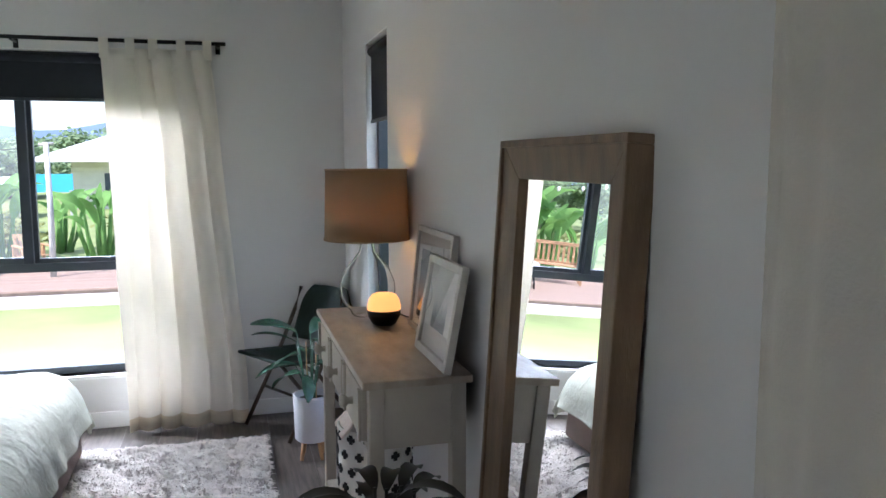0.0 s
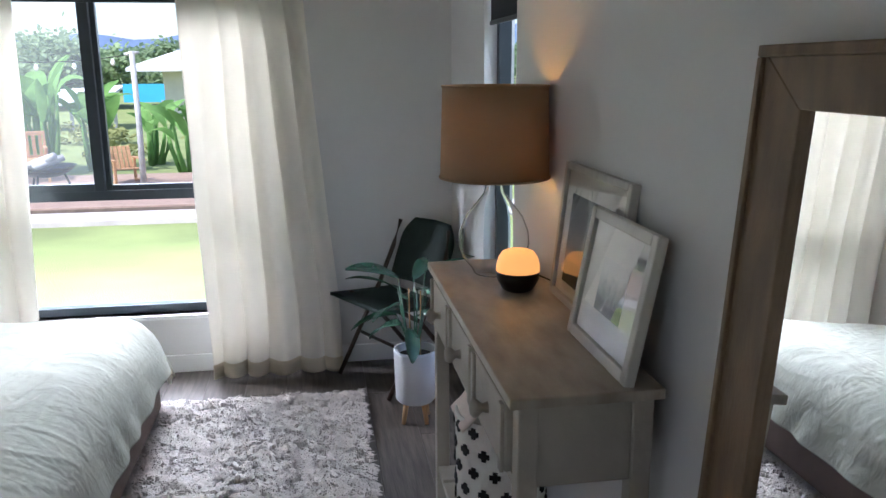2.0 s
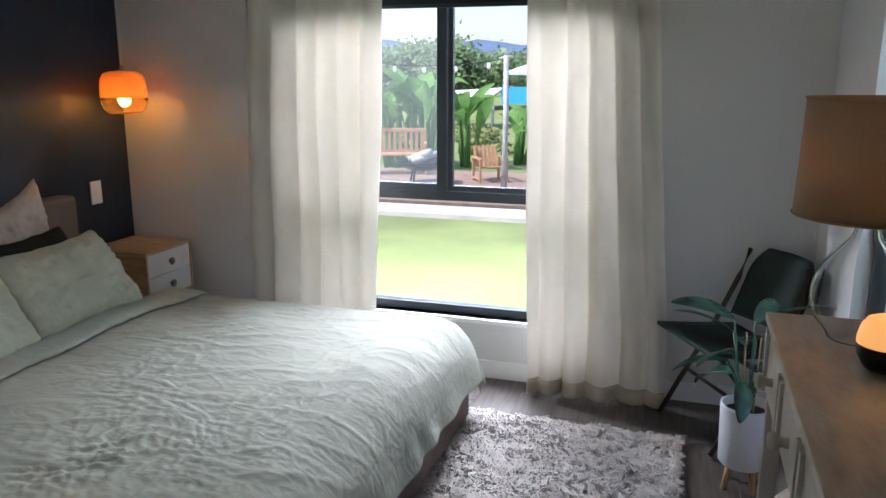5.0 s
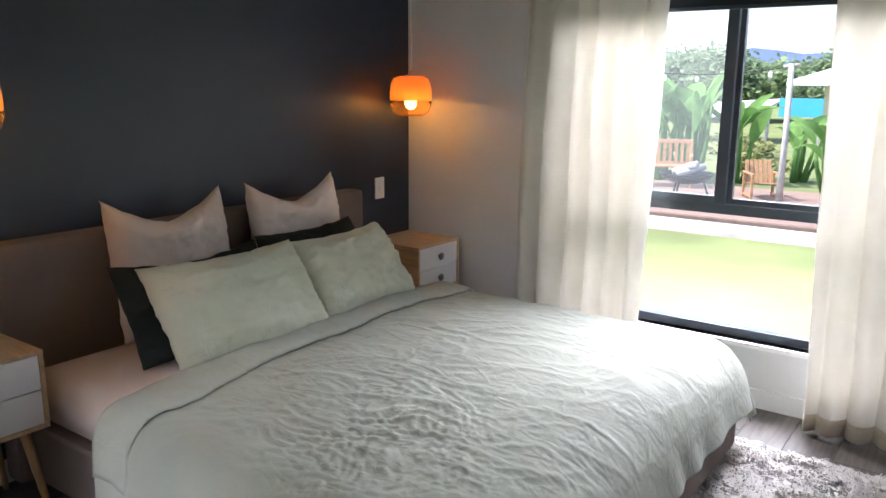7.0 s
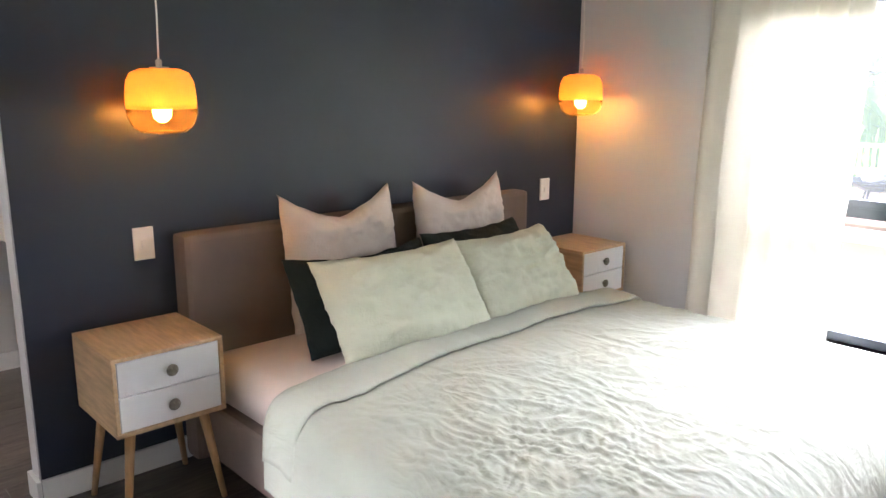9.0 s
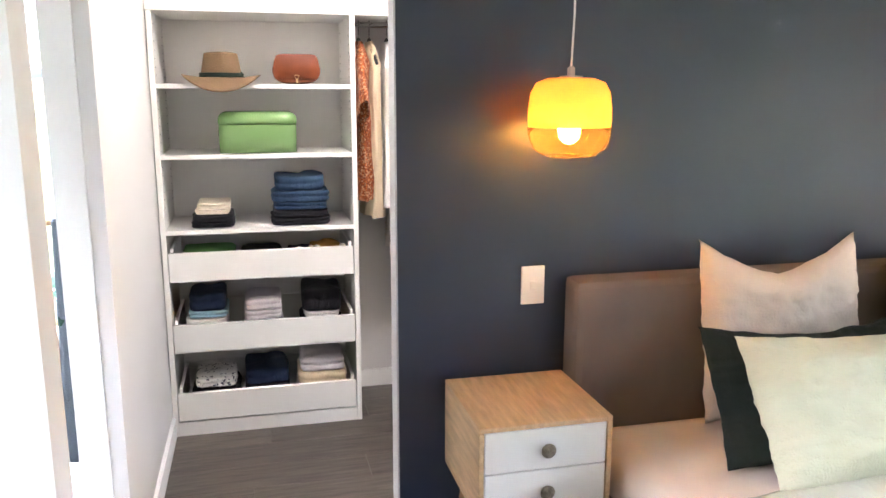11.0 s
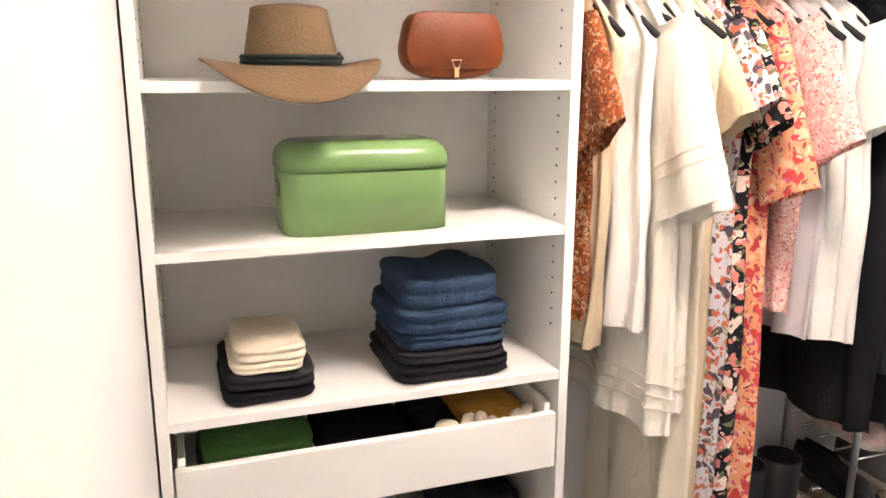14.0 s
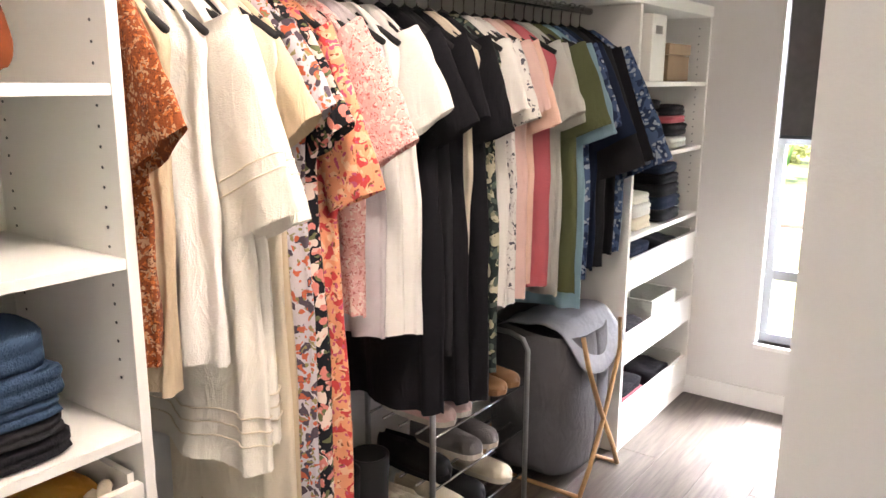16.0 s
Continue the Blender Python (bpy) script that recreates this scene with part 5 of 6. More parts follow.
from_bm("band", bm, M_leather, hat, True)

# -- brown leather bag
M_tan_leather = material("chestnut_leather", (0.165, 0.038, 0.009), 0.55, 0.22, 9, 0.08, 160, spec=0.3)
bag = thing("leather_bag", (-1.15, -3.005, 1.433), "chestnut leather clutch bag with a brass clasp", "bag")


bm = bmesh.new()
prof = []
for i in range(48):
    a = i / 48 * math.tau
    c, s = math.cos(a), math.sin(a)
    ex = 9 if s > 0 else 3.0
    q = (abs(c) ** ex + abs(s) ** ex) ** (-1 / ex)
    prof.append((c * q * (0.094 if s < 0 else 0.094 - 0.013 * s * q), s * q * 0.058 + 0.0585))
rings = []
for xx, sc in ((-0.03, 0.9), (-0.024, 0.97), (0.0, 1.0), (0.02, 0.985), (0.028, 0.94), (0.031, 0.86)):
    rings.append([bm.verts.new((xx, y * sc, 0.0585 + (z - 0.0585) * sc)) for y, z in prof])
for r1, r2 in zip(rings, rings[1:]):
    for i in range(48):
        bm.faces.new((r1[i], r1[(i + 1) % 48], r2[(i + 1) % 48], r2[i]))
bm.faces.new(rings[0])
bm.faces.new(rings[-1][::-1])
from_bm("body", bm, M_tan_leather, bag, True)
bm = bmesh.new()
rings = []
for xx, sc in ((0.026, 0.995), (0.034, 0.985), (0.036, 0.95)):
    rings.append([bm.verts.new((xx, y * sc, max(0.0185, 0.0595 + (z - 0.0585) * sc))) for y, z in prof])
for r1, r2 in zip(rings, rings[1:]):
    for i in range(48):
        bm.faces.new((r1[i], r1[(i + 1) % 48], r2[(i + 1) % 48], r2[i]))
bm.faces.new(rings[-1][::-1])
from_bm("flap", bm, M_tan_leather, bag, True)
M_brass = material("brass", (0.65, 0.5, 0.3), 0.3, 0.1, 30, metal=0.9)
bm = bmesh.new()
add_tube(bm, [(0.039, -0.009, 0.034), (0.039, 0.009, 0.034), (0.039, 0.004, 0.02), (0.039, -0.004, 0.02)], 0.0018, 6, True)
add_box(bm, (0.036, -0.004, 0.004), (0.041, 0.004, 0.02), 0.001)
from_bm("clasp", bm, M_brass, bag)

# -- green bread box
M_enamel = material("green_enamel", (0.17, 0.3, 0.11), 0.25, 0.03, 3)
bb = thing("bread_box", (-1.20, -3.165, 1.161), "sage green enamelled metal bread box with a rounded lid", "bread box")


def rounded_shell(name, half_y, half_x, z0, z1, top_round, mat):
    bm = bmesh.new()
    rings = []
    steps = [(z0, 0.0), (z1 - top_round, 0.0)]
    for k in range(1, 8):
        a = k / 7 * math.pi / 2
        steps.append((z1 - top_round + top_round * math.sin(a), top_round * (1 - math.cos(a))))
    for z, ins in steps:
        ring = []
        for i in range(44):
            a = i / 44 * math.tau
            c, s = math.cos(a), math.sin(a)
            q = (abs(c) ** 6 + abs(s) ** 6) ** (-1 / 6)
            ring.append(bm.verts.new((c * q * (half_x - ins), s * q * (half_y - ins), z)))
        rings.append(ring)
    for r1, r2 in zip(rings, rings[1:]):
        for i in range(44):
            bm.faces.new((r1[i], r1[(i + 1) % 44], r2[(i + 1) % 44], r2[i]))
    bm.faces.new(rings[0][::-1])
    bm.faces.new(rings[-1])
    return from_bm(name, bm, mat, bb, True)


rounded_shell("body", 0.154, 0.085, 0.0, 0.113, 0.004, M_enamel)
rounded_shell("lid", 0.1565, 0.0875, 0.114, 0.165, 0.036, M_enamel)
box("handle_slot", (-0.02, -0.1565, 0.065), (0.02, -0.1535, 0.09), M_alu, bb, 0.001)

# -- things on the far unit
FY = -0.39
stack(-1.22, -0.55, 1.161, [("black", 0.2, 0.26, 0.06, "folded black jumper"), ("charcoal", 0.2, 0.26, 0.05, "folded charcoal jumper"), ("grey", 0.19, 0.25, 0.05, "folded grey jumper"), ("black", 0.19, 0.25, 0.04, "folded black top")])
stack(-1.22, -0.25, 1.161, [("sagegrey", 0.2, 0.26, 0.05, "folded grey-green top"), ("charcoal", 0.2, 0.26, 0.05, "folded charcoal top"), ("rose", 0.19, 0.25, 0.03, "folded red top"), ("charcoal", 0.19, 0.25, 0.04, "folded charcoal top")])
stack(-1.22, -0.3, 0.864, [("black", 0.23, 0.27, 0.05, "folded black jeans"), ("navy", 0.23, 0.27, 0.05, "folded navy jeans"), ("charcoal", 0.22, 0.26, 0.05, "folded charcoal jeans"), ("black", 0.22, 0.26, 0.04, "folded black trousers"), ("navy", 0.2, 0.24, 0.04, "folded navy trousers")])
stack(-1.22, -0.58, 0.864, [("cream", 0.18, 0.25, 0.05, "folded cream towel"), ("white", 0.18, 0.25, 0.05, "folded white towel"), ("offwhite", 0.17, 0.24, 0.04, "folded off-white top")])
for z, a, b in ((T1, "black", "navy"), (T3, "rose", "black")):
    stack(-1.23, -0.55, z, [(a, 0.24, 0.26, 0.08, "dark clothes folded in the tray"), (b, 0.22, 0.24, 0.04, "loosely folded top in the tray")])
    stack(-1.23, -0.25, z, [("black", 0.24, 0.26, 0.1, "black clothes folded in the tray")])
stack(-1.23, -0.58, T2, [("black", 0.2, 0.26, 0.1, "black clothes folded in the tray")])
tb = thing("storage_box", (-1.2, -0.3, T2), "open grey fabric box of small things in the tray", "box")
boxes("side", [((-0.11, -0.14, 0), (0.11, -0.13, 0.16)), ((-0.11, 0.13, 0), (0.11, 0.14, 0.16)), ((-0.11, -0.13, 0), (-0.1, 0.13, 0.16)), ((0.1, -0.13, 0), (0.11, 0.13, 0.16)), ((-0.1, -0.13, 0), (0.1, 0.13, 0.008))], F["sagegrey"], tb, 0.002)
wb = thing("storage_bin", (-1.17, -0.60, 1.434), "white plastic storage bin with a handle hole", "bin")
boxes("wall", [((-0.1, -0.07, 0), (0.1, -0.064, 0.24)), ((-0.1, 0.064, 0), (0.1, 0.07, 0.24)), ((-0.1, -0.064, 0), (-0.094, 0.064, 0.24)), ((0.094, -0.064, 0), (0.1, 0.064, 0.17)), ((0.094, -0.064, 0.2), (0.1, 0.064, 0.24)), ((0.094, -0.064, 0.17), (0.1, -0.035, 0.2)), ((0.094, 0.035, 0.17), (0.1, 0.064, 0.2)), ((-0.094, -0.064, 0), (0.094, 0.064, 0.006))], M_switch, wb, 0.001)
cb = thing("cardboard_box", (-1.2, -0.32, 1.434), "small brown cardboard box on the shelf", "box")
M_card = material("cardboard", (0.3, 0.2, 0.12), 0.85, 0.08, 8)
box("body", (-0.11, -0.12, 0), (0.11, 0.12, 0.1), M_card, cb, 0.003)
box("lid", (-0.114, -0.124, 0.102), (0.114, 0.124, 0.145), M_card, cb, 0.003)

# -- laundry hamper
hp = thing("laundry_hamper", (-1.245, -1.03, 0), "grey fabric laundry hamper on bent wooden legs", "hamper")
M_hamper = fabric("grey_felt", (0.13, 0.13, 0.14), vary=0.15, bump=0.4)
M_hamper_in = fabric("pale_grey_lining", (0.3, 0.31, 0.34))


def hamper_skin(u, v):
    a = u * math.tau
    c, s = math.cos(a), math.sin(a)
    q = (abs(c) ** 3.2 + abs(s) ** 3.2) ** (-1 / 3.2)
    bulge = 1 + 0.1 * math.sin(v * 3.0) + 0.05 * nz(c * 2, s * 2, v * 3)
    return (c * q * 0.17 * bulge, s * q * 0.19 * bulge, 0.07 + 0.52 * v - 0.02 * c * v)


sheet("bag", 48, 22, hamper_skin, M_hamper, hp, 0.004)
lathe("bottom", [(0, 0.07), (0.15, 0.07), (0.165, 0.08), (0, 0.085)], M_hamper, hp, sides=24)
sheet("flap", 18, 18, lambda u, v: (-0.12 + 0.33 * u, -0.19 + 0.38 * v, 0.585 + 0.035 * math.sin(u * 3.1) - 0.16 * max(0, u - 0.75) * 4 * (0.5 + 0.5 * math.sin(v * 3.14)) + 0.012 * nz(u * 4, v * 4)), M_hamper_in, hp, 0.004)
for s in (-1, 1):
    tube("leg", [(0.215, -s * 0.16, 0.008), (0.222, -s * 0.1, 0.1), (0.22, 0.02 * s, 0.28), (0.215, 0.13 * s, 0.48), (0.2, 0.15 * s, 0.59)], 0.009, M_leg, hp, 8)
    tube("leg", [(-0.2, -s * 0.16, 0.008), (-0.205, 0.02 * s, 0.28), (-0.2, 0.14 * s, 0.56)], 0.009, M_leg, hp, 8)
tube("foot_rail", [(-0.2, -0.16, 0.01), (0.215, -0.16, 0.01)], 0.008, M_leg, hp, 8)
tube("foot_rail", [(-0.2, 0.16, 0.01), (0.215, 0.16, 0.01)], 0.008, M_leg, hp, 8)

# -- shoe rack
sr = thing("shoe_rack", (-1.28, -1.61, 0), "grey tubular metal shoe rack with wire tiers", "shoe rack")
for y in (-0.26, 0.26):
    tube("end_frame", [(0.12, y, 0.0), (0.12, y, 0.57), (0.1, y, 0.605), (0.05, y, 0.62), (-0.05, y, 0.62), (-0.1, y, 0.605), (-0.12, y, 0.57), (-0.12, y, 0.0)], 0.009, M_steel, sr, 9)
TIERS = [(0.13, -0.02), (0.29, -0.02), (0.45, -0.02)]
for z, _ in TIERS:
    for x, dz in ((0.11, 0.0), (0.06, 0.008), (0.0, 0.016), (-0.06, 0.024), (-0.11, 0.03)):
        tube("tier_wire", [(x, -0.26, z + dz), (x, 0.26, z + dz)], 0.004, M_chrome, sr, 7)


def shoe(x, y, z, mat, sole, length, width, high, label, rz=0, name="shoe", heel=0.0):
    """A low shoe: sole, and an upper that is high at the heel and low at the toe, open on top. Its toe points along +x."""
    e = thing(name, (x, y, z), label, "shoe", "shoes on the rack", rz)

    def outline(t, sd):
        return sd * width / 2 * (0.62 + 0.38 * math.sin(min(1, t * 1.25) * math.pi * 0.62)) * (1 - max(0, (t - 0.8) / 0.2) ** 2) ** 0.5

    def upper(u, v):
        t = u
        sd = math.cos(v * math.pi)
        y_ = outline(t, sd)
        hgt = (high * (1 - 0.55 * t) if t > 0.45 else high * (0.95 if abs(sd) > 0.55 else 0.78)) * math.sin(v * math.pi) ** 0.5
        return ((t - 0.5) * length, y_, 0.012 + heel * (1 - t) + max(0.0, hgt) * (1 - max(0, (t - 0.9) / 0.1) ** 2 * 0.8))

    sheet("upper", 22, 16, upper, mat, e, 0.004)
    vs, fs = [], []
    n = 20
    for zz in (0.0, 0.016):
        for sd in (1, -1):
            for i in range(n + 1):
                t = i / n
                vs.append(((t - 0.5) * length * 1.02, outline(t, sd) * 1.06, zz + heel * (1 - t)))
    m = n + 1
    for i in range(n):
        fs += [(i, i + 1, m + i + 1, m + i), (2 * m + i, 3 * m + i, 3 * m + i + 1, 2 * m + i + 1), (i, 2 * m + i, 2 * m + i + 1, i + 1), (m + i, m + i + 1, 3 * m + i + 1, 3 * m + i)]
    fs.append((0, m, 3 * m, 2 * m))
    mesh_object("sole", vs, fs, sole, e)


M_sole = material("rubber_sole", (0.62, 0.57, 0.48), 0.7, 0.06, 20)
M_black_shoe = material("black_shoe_leather", (0.008, 0.008, 0.009), 0.6, 0.1, 20, 0.1, 90, spec=0.2)
M_brown_shoe = material("brown_sandal_leather", (0.3, 0.15, 0.07), 0.55, 0.12, 20)
for k, (yy, lvl, mt, so, hg, lb) in enumerate([
    (-1.69, 1, "beige", M_sole, 0.07, "beige canvas slip-on shoe"), (-1.60, 1, "beige", M_sole, 0.07, "beige canvas slip-on shoe"),
    (-1.52, 2, "grey", M_sole, 0.075, "grey canvas sneaker on the rack"), (-1.43, 2, "grey", M_sole, 0.075, "grey canvas sneaker on the rack"),
    (-1.68, 2, "black", M_black_shoe, 0.08, "black leather shoe on the rack"), (-1.34, 1, "beige", M_sole, 0.06, "beige flat shoe on the rack"),
    (-1.66, 3, "tan", M_sole, 0.06, "pale pink heeled shoe"), (-1.58, 3, "tan", M_sole, 0.06, "pale pink heeled shoe"),
    (-1.38, 3, "brown", M_brown_shoe, 0.045, "brown leather sandal on the rack"), (-1.3, 3, "brown", M_brown_shoe, 0.045, "brown leather sandal on the rack"),
    (-1.6, 0, "black", M_black_shoe, 0.1, "black ankle boot under the rack"), (-1.5, 0, "black", M_black_shoe, 0.12, "black ankle boot under the rack"), (-1.38, 0, "black", M_black_shoe, 0.1, "black ankle boot under the rack"),
    (-1.5, 1, "black", M_black_shoe, 0.08, "black leather shoe on the rack")]):
    mats = {"beige": F["cream"], "grey": F["grey"], "black": M_black_shoe, "tan": F["blush"], "brown": M_brown_shoe}
    zz = 0.0 if lvl == 0 else TIERS[lvl - 1][0] + 0.026
    shoe(-1.27, yy - 0.13, zz, mats[mt], so, 0.25, 0.085, hg, lb, rz=6 * nz(k, 2.2))
for k, yy in enumerate((-2.1, -1.98)):
    bt = thing("tall_boot", (-1.25, yy, 0.0), "tall black boot standing under the clothes", "boot", "boots under the clothes")
    lathe("shaft", [(0.0, 0.0), (0.045, 0.0), (0.045, 0.08), (0.05, 0.2), (0.058, 0.42), (0.05, 0.42), (0.04, 0.1), (0, 0.1)], M_black_shoe, bt, (-0.05, 0, 0), 20)
    lathe("toe", [(0, 0), (0.045, 0.0), (0.05, 0.02), (0.035, 0.06), (0, 0.075)], M_black_shoe, bt, (0.04, 0, 0), 20, (1.9, 0.95))

# ---- ensuite ----
M_tile = material("dark_grey_tile", (0.06, 0.068, 0.078), 0.35, 0.12, 5, random_tint=0.06)
M_grout = material("grout", (0.35, 0.35, 0.34), 0.9, 0.05)
ef = structure(box("ensuite_floor", (QX, SY, -0.011), (-0.004, -3.66, -0.004), M_grout), "dark tiled ensuite floor", "floor")
x = QX
while x < -0.02:
    y = SY
    while y < -3.68:
        box("tile", (x + 0.002, y + 0.002, -0.004), (min(x + 0.45, -0.004) - 0.002, min(y + 0.45, -3.66) - 0.002, 0.002), M_tile, ef)
        y += 0.45
    x += 0.45
y = SY
while y < -3.68:
    box("tile", (QX + 0.0005, y + 0.002, 0.004), (QX + 0.01, min(y + 0.45, -3.66) - 0.002, 0.1), M_tile, ef)
    y += 0.45
ld = thing("towel_ladder", (-0.62, -3.745, 0), "slim wooden ladder with dark grey towels hanging on it", "towel ladder")
for y in (-0.13, 0.06):
    tube("upright", [(0.1, y, 0.0), (-0.02, y, 1.05)], 0.013, M_leg, ld, 8)
for z in (0.3, 0.65, 0.98):
    tube("rung", [(0.1 - 0.12 * z / 1.05, -0.13, z), (0.1 - 0.12 * z / 1.05, 0.06, z)], 0.01, M_leg, ld, 8)
M_towel = fabric("dark_grey_towel", (0.1, 0.12, 0.14), bump=0.6, bump_scale=200)
sheet("towel", 14, 30, lambda u, v: (0.02 + 0.09 * (1 - v) + 0.012 * math.sin(u * 9) + 0.004, -0.08 + 0.13 * u, 0.2 + 0.8 * v), M_towel, ld, 0.018)
ep = thing("stool_plant", (-0.76, -3.815, 0.0), "small green plant on a tall wooden stool", "potted plant")
for k in range(3):
    a = k * math.tau / 3
    tube("leg", [(math.cos(a) * 0.08, math.sin(a) * 0.08, 0.55), (math.cos(a) * 0.13, math.sin(a) * 0.13, 0)], 0.012, M_leg, ep, 8)
lathe("seat", [(0, 0.55), (0.12, 0.55), (0.12, 0.575), (0, 0.575)], M_leg, ep, sides=24)
lathe("pot", [(0, 0.576), (0.06, 0.576), (0.075, 0.68), (0.068, 0.68), (0, 0.66)], M_pot, ep, sides=24)
rl = random.Random(31)
for k in range(22):
    a = k * 2.4
    bm = bmesh.new()
    add_leaf(bm, (math.cos(a) * 0.03, math.sin(a) * 0.03, 0.66 + 0.02 * rl.random()), (math.cos(a), math.sin(a), 1.2 * rl.random() + 0.6), 0.2 + 0.08 * rl.random(), 0.045, 1.6, 6, 0.2)
    from_bm("leaf", bm, M_leaf, ep, True)

# ---- outside ----
M_grass = material("lawn", (0.205, 0.25, 0.085), 0.9, 0.15, 1.2, 0.6, 60)
M_deck = material("deck_timber", (0.3, 0.21, 0.16), 0.7, 0.15, 8, 0.2, 40, stretch=(1, 8, 1), random_tint=0.12)
M_teak = material("teak", (0.42, 0.24, 0.12), 0.6, 0.15, 10, stretch=(1, 1, 4))
M_post = material("weathered_post", (0.42, 0.41, 0.4), 0.8, 0.15, 8, 0.3, 40)
M_concrete = material("pale_concrete", (0.45, 0.42, 0.39), 0.85, 0.12, 3, 0.2, 50)
M_roof = material("pale_metal_roof", (0.6, 0.6, 0.6), 0.5, 0.05, 3)
M_house = material("cream_weatherboard", (0.6, 0.58, 0.48), 0.7, 0.05, 3)
M_blue = material("blue_tarpaulin", (0.05, 0.35, 0.6), 0.5, 0.05, 3)
M_banana = fabric("banana_leaf", (0.2, 0.37, 0.11), 0.4, vary=0.2, wrinkle=0.0)
# leaf colour lightened to stand in for haze over the distance
M_tree_haze = fabric("hazed_tree_leaf", (0.3, 0.4, 0.22), 0.35, vary=0.25, scale=1, wrinkle=0.0)
M_bark = material("bark", (0.16, 0.12, 0.09), 0.9, 0.2, 8, 0.6, 20)
# distance haze is put into the hills' blue colour
M_hill_haze = material("hazed_far_hill", (0.1, 0.15, 0.24), 0.95, 0.12, 0.05)
M_shrub = fabric("shrub_leaf", (0.28, 0.3, 0.12), 0.3, vary=0.2, wrinkle=0.0)
structure(mesh_object("ground", [(-900, 0.121, -0.2), (900, 0.121, -0.2), (900, 1500, -0.2), (-900, 1500, -0.2), (-900, -900, -0.2), (900, -900, -0.2), (900, -4.9, -0.2), (-900, -4.9, -0.2), (-900, -4.9, -0.2), (-1.65, -4.9, -0.2), (-1.65, 0.121, -0.2), (3.5, -4.9, -0.2), (3.5, 0.121, -0.2)], [(0, 1, 2, 3), (4, 5, 6, 7), (0, 8, 9, 10), (11, 6, 1, 12)], M_grass), "green mown lawn that runs out to the trees", "lawn")
structure(box("path", (-5, 4.95, -0.2), (6, 5.55, -0.15), M_concrete), "pale concrete edging along the lawn", "paving")
deck = structure(box("deck", (-5.0, 5.6, -0.2), (4.5, 8.6, -0.12), M_bark), "timber deck at the end of the lawn", "deck")
for k in range(24):
    box("board", (-5.0, 5.6 + k * 0.125, -0.12), (4.5, 5.6 + k * 0.125 + 0.118, -0.1), M_deck, deck)

bench = thing("garden_bench", (-1.55, 7.9, -0.1), "slatted teak garden bench on the deck", "bench", rz=200)
for k in range(5):
    box("slat", (-0.7, -0.22 + k * 0.1, 0.4), (0.7, -0.22 + k * 0.1 + 0.085, 0.425), M_teak, bench)
for k in range(12):
    box("back_slat", (-0.66 + k * 0.115, -0.28, 0.46), (-0.66 + k * 0.115 + 0.06, -0.255, 0.84), M_teak, bench)
boxes("rail", [((-0.72, -0.29, 0.84), (0.72, -0.245, 0.92)), ((-0.72, -0.29, 0.42), (0.72, -0.25, 0.47))], M_teak, bench, 0.006)
for sx in (-0.72, 0.67):
    boxes("arm", [((sx, -0.28, 0), (sx + 0.05, -0.23, 0.9)), ((sx, 0.22, 0), (sx + 0.05, 0.27, 0.62)), ((sx, -0.28, 0.6), (sx + 0.06, 0.3, 0.645))], M_teak, bench, 0.005)

bench.scale = (0.75, 0.75, 0.75)
fp = thing("fire_pit", (-0.75, 7.0, -0.1), "round black steel fire pit bowl on legs", "fire pit")
lathe("bowl", [(0, 0.18), (0.2, 0.2), (0.32, 0.27), (0.38, 0.33), (0.36, 0.33), (0.3, 0.28), (0, 0.22)], M_black, fp, sides=28)
for k in range(3):
    a = k * math.tau / 3 + 0.4
    tube("leg", [(math.cos(a) * 0.22, math.sin(a) * 0.22, 0.22), (math.cos(a) * 0.3, math.sin(a) * 0.3, 0)], 0.015, M_black, fp, 6)
tube("log", [(-0.2, 0.05, 0.33), (0.15, -0.05, 0.46)], 0.05, M_post, fp, 8)
tube("log", [(-0.1, -0.12, 0.32), (0.2, 0.12, 0.42)], 0.045, M_post, fp, 8)

dc = thing("deck_chair", (0.12, 7.5, -0.1), "low orange-brown timber deck chair", "chair", rz=-60)
for sy in (-0.32, 0.27):
    boxes("side", [((-0.35, sy, 0), (-0.29, sy + 0.05, 0.55)), ((0.25, sy, 0), (0.31, sy + 0.05, 0.55)), ((-0.38, sy - 0.01, 0.55), (0.36, sy + 0.06, 0.585)), ((-0.35, sy, 0.05), (0.3, sy + 0.05, 0.09))], M_teak, dc, 0.005)
for k in range(6):
    box("slat", (-0.3 + k * 0.1, -0.27, 0.3 + k * 0.012), (-0.3 + k * 0.1 + 0.08, 0.27, 0.32 + k * 0.012), M_teak, dc)
for k in range(6):
    box("back_slat", (-0.02, -0.26 + k * 0.09, 0), (0.01, -0.26 + k * 0.09 + 0.07, 0.55), M_teak, dc, 0.0, pose(-0.3, 0, 0.3, 0, -18, 0))

dc.scale = (0.66, 0.66, 0.6)
post = thing("deck_post", (0.5, 6.75, -0.1), "grey weathered timber post with a string of lights", "post")
tube("post", [(0, 0, 0), (0.01, 0, 0.9), (0, 0, 1.76)], [0.04, 0.036, 0.034], M_post, post, 10)
tube("cap", [(-0.09, 0, 1.72), (0.09, 0, 1.74)], 0.02, M_post, post, 8)
wire = [(-t * 4.0, t * 1.2, 1.72 - 1.0 * t * (1 - t) + 0.4 * t) for t in [k / 16 for k in range(17)]]
tube("wire", wire, 0.006, M_black, post, 5)
for k in range(1, 16, 2):
    x, y, z = wire[k]
    lathe("lamp_bulb", [(0, -0.02), (0.02, -0.03), (0.03, -0.07), (0.015, -0.1), (0, -0.105)], M_switch, post, (x, y, z), 8)


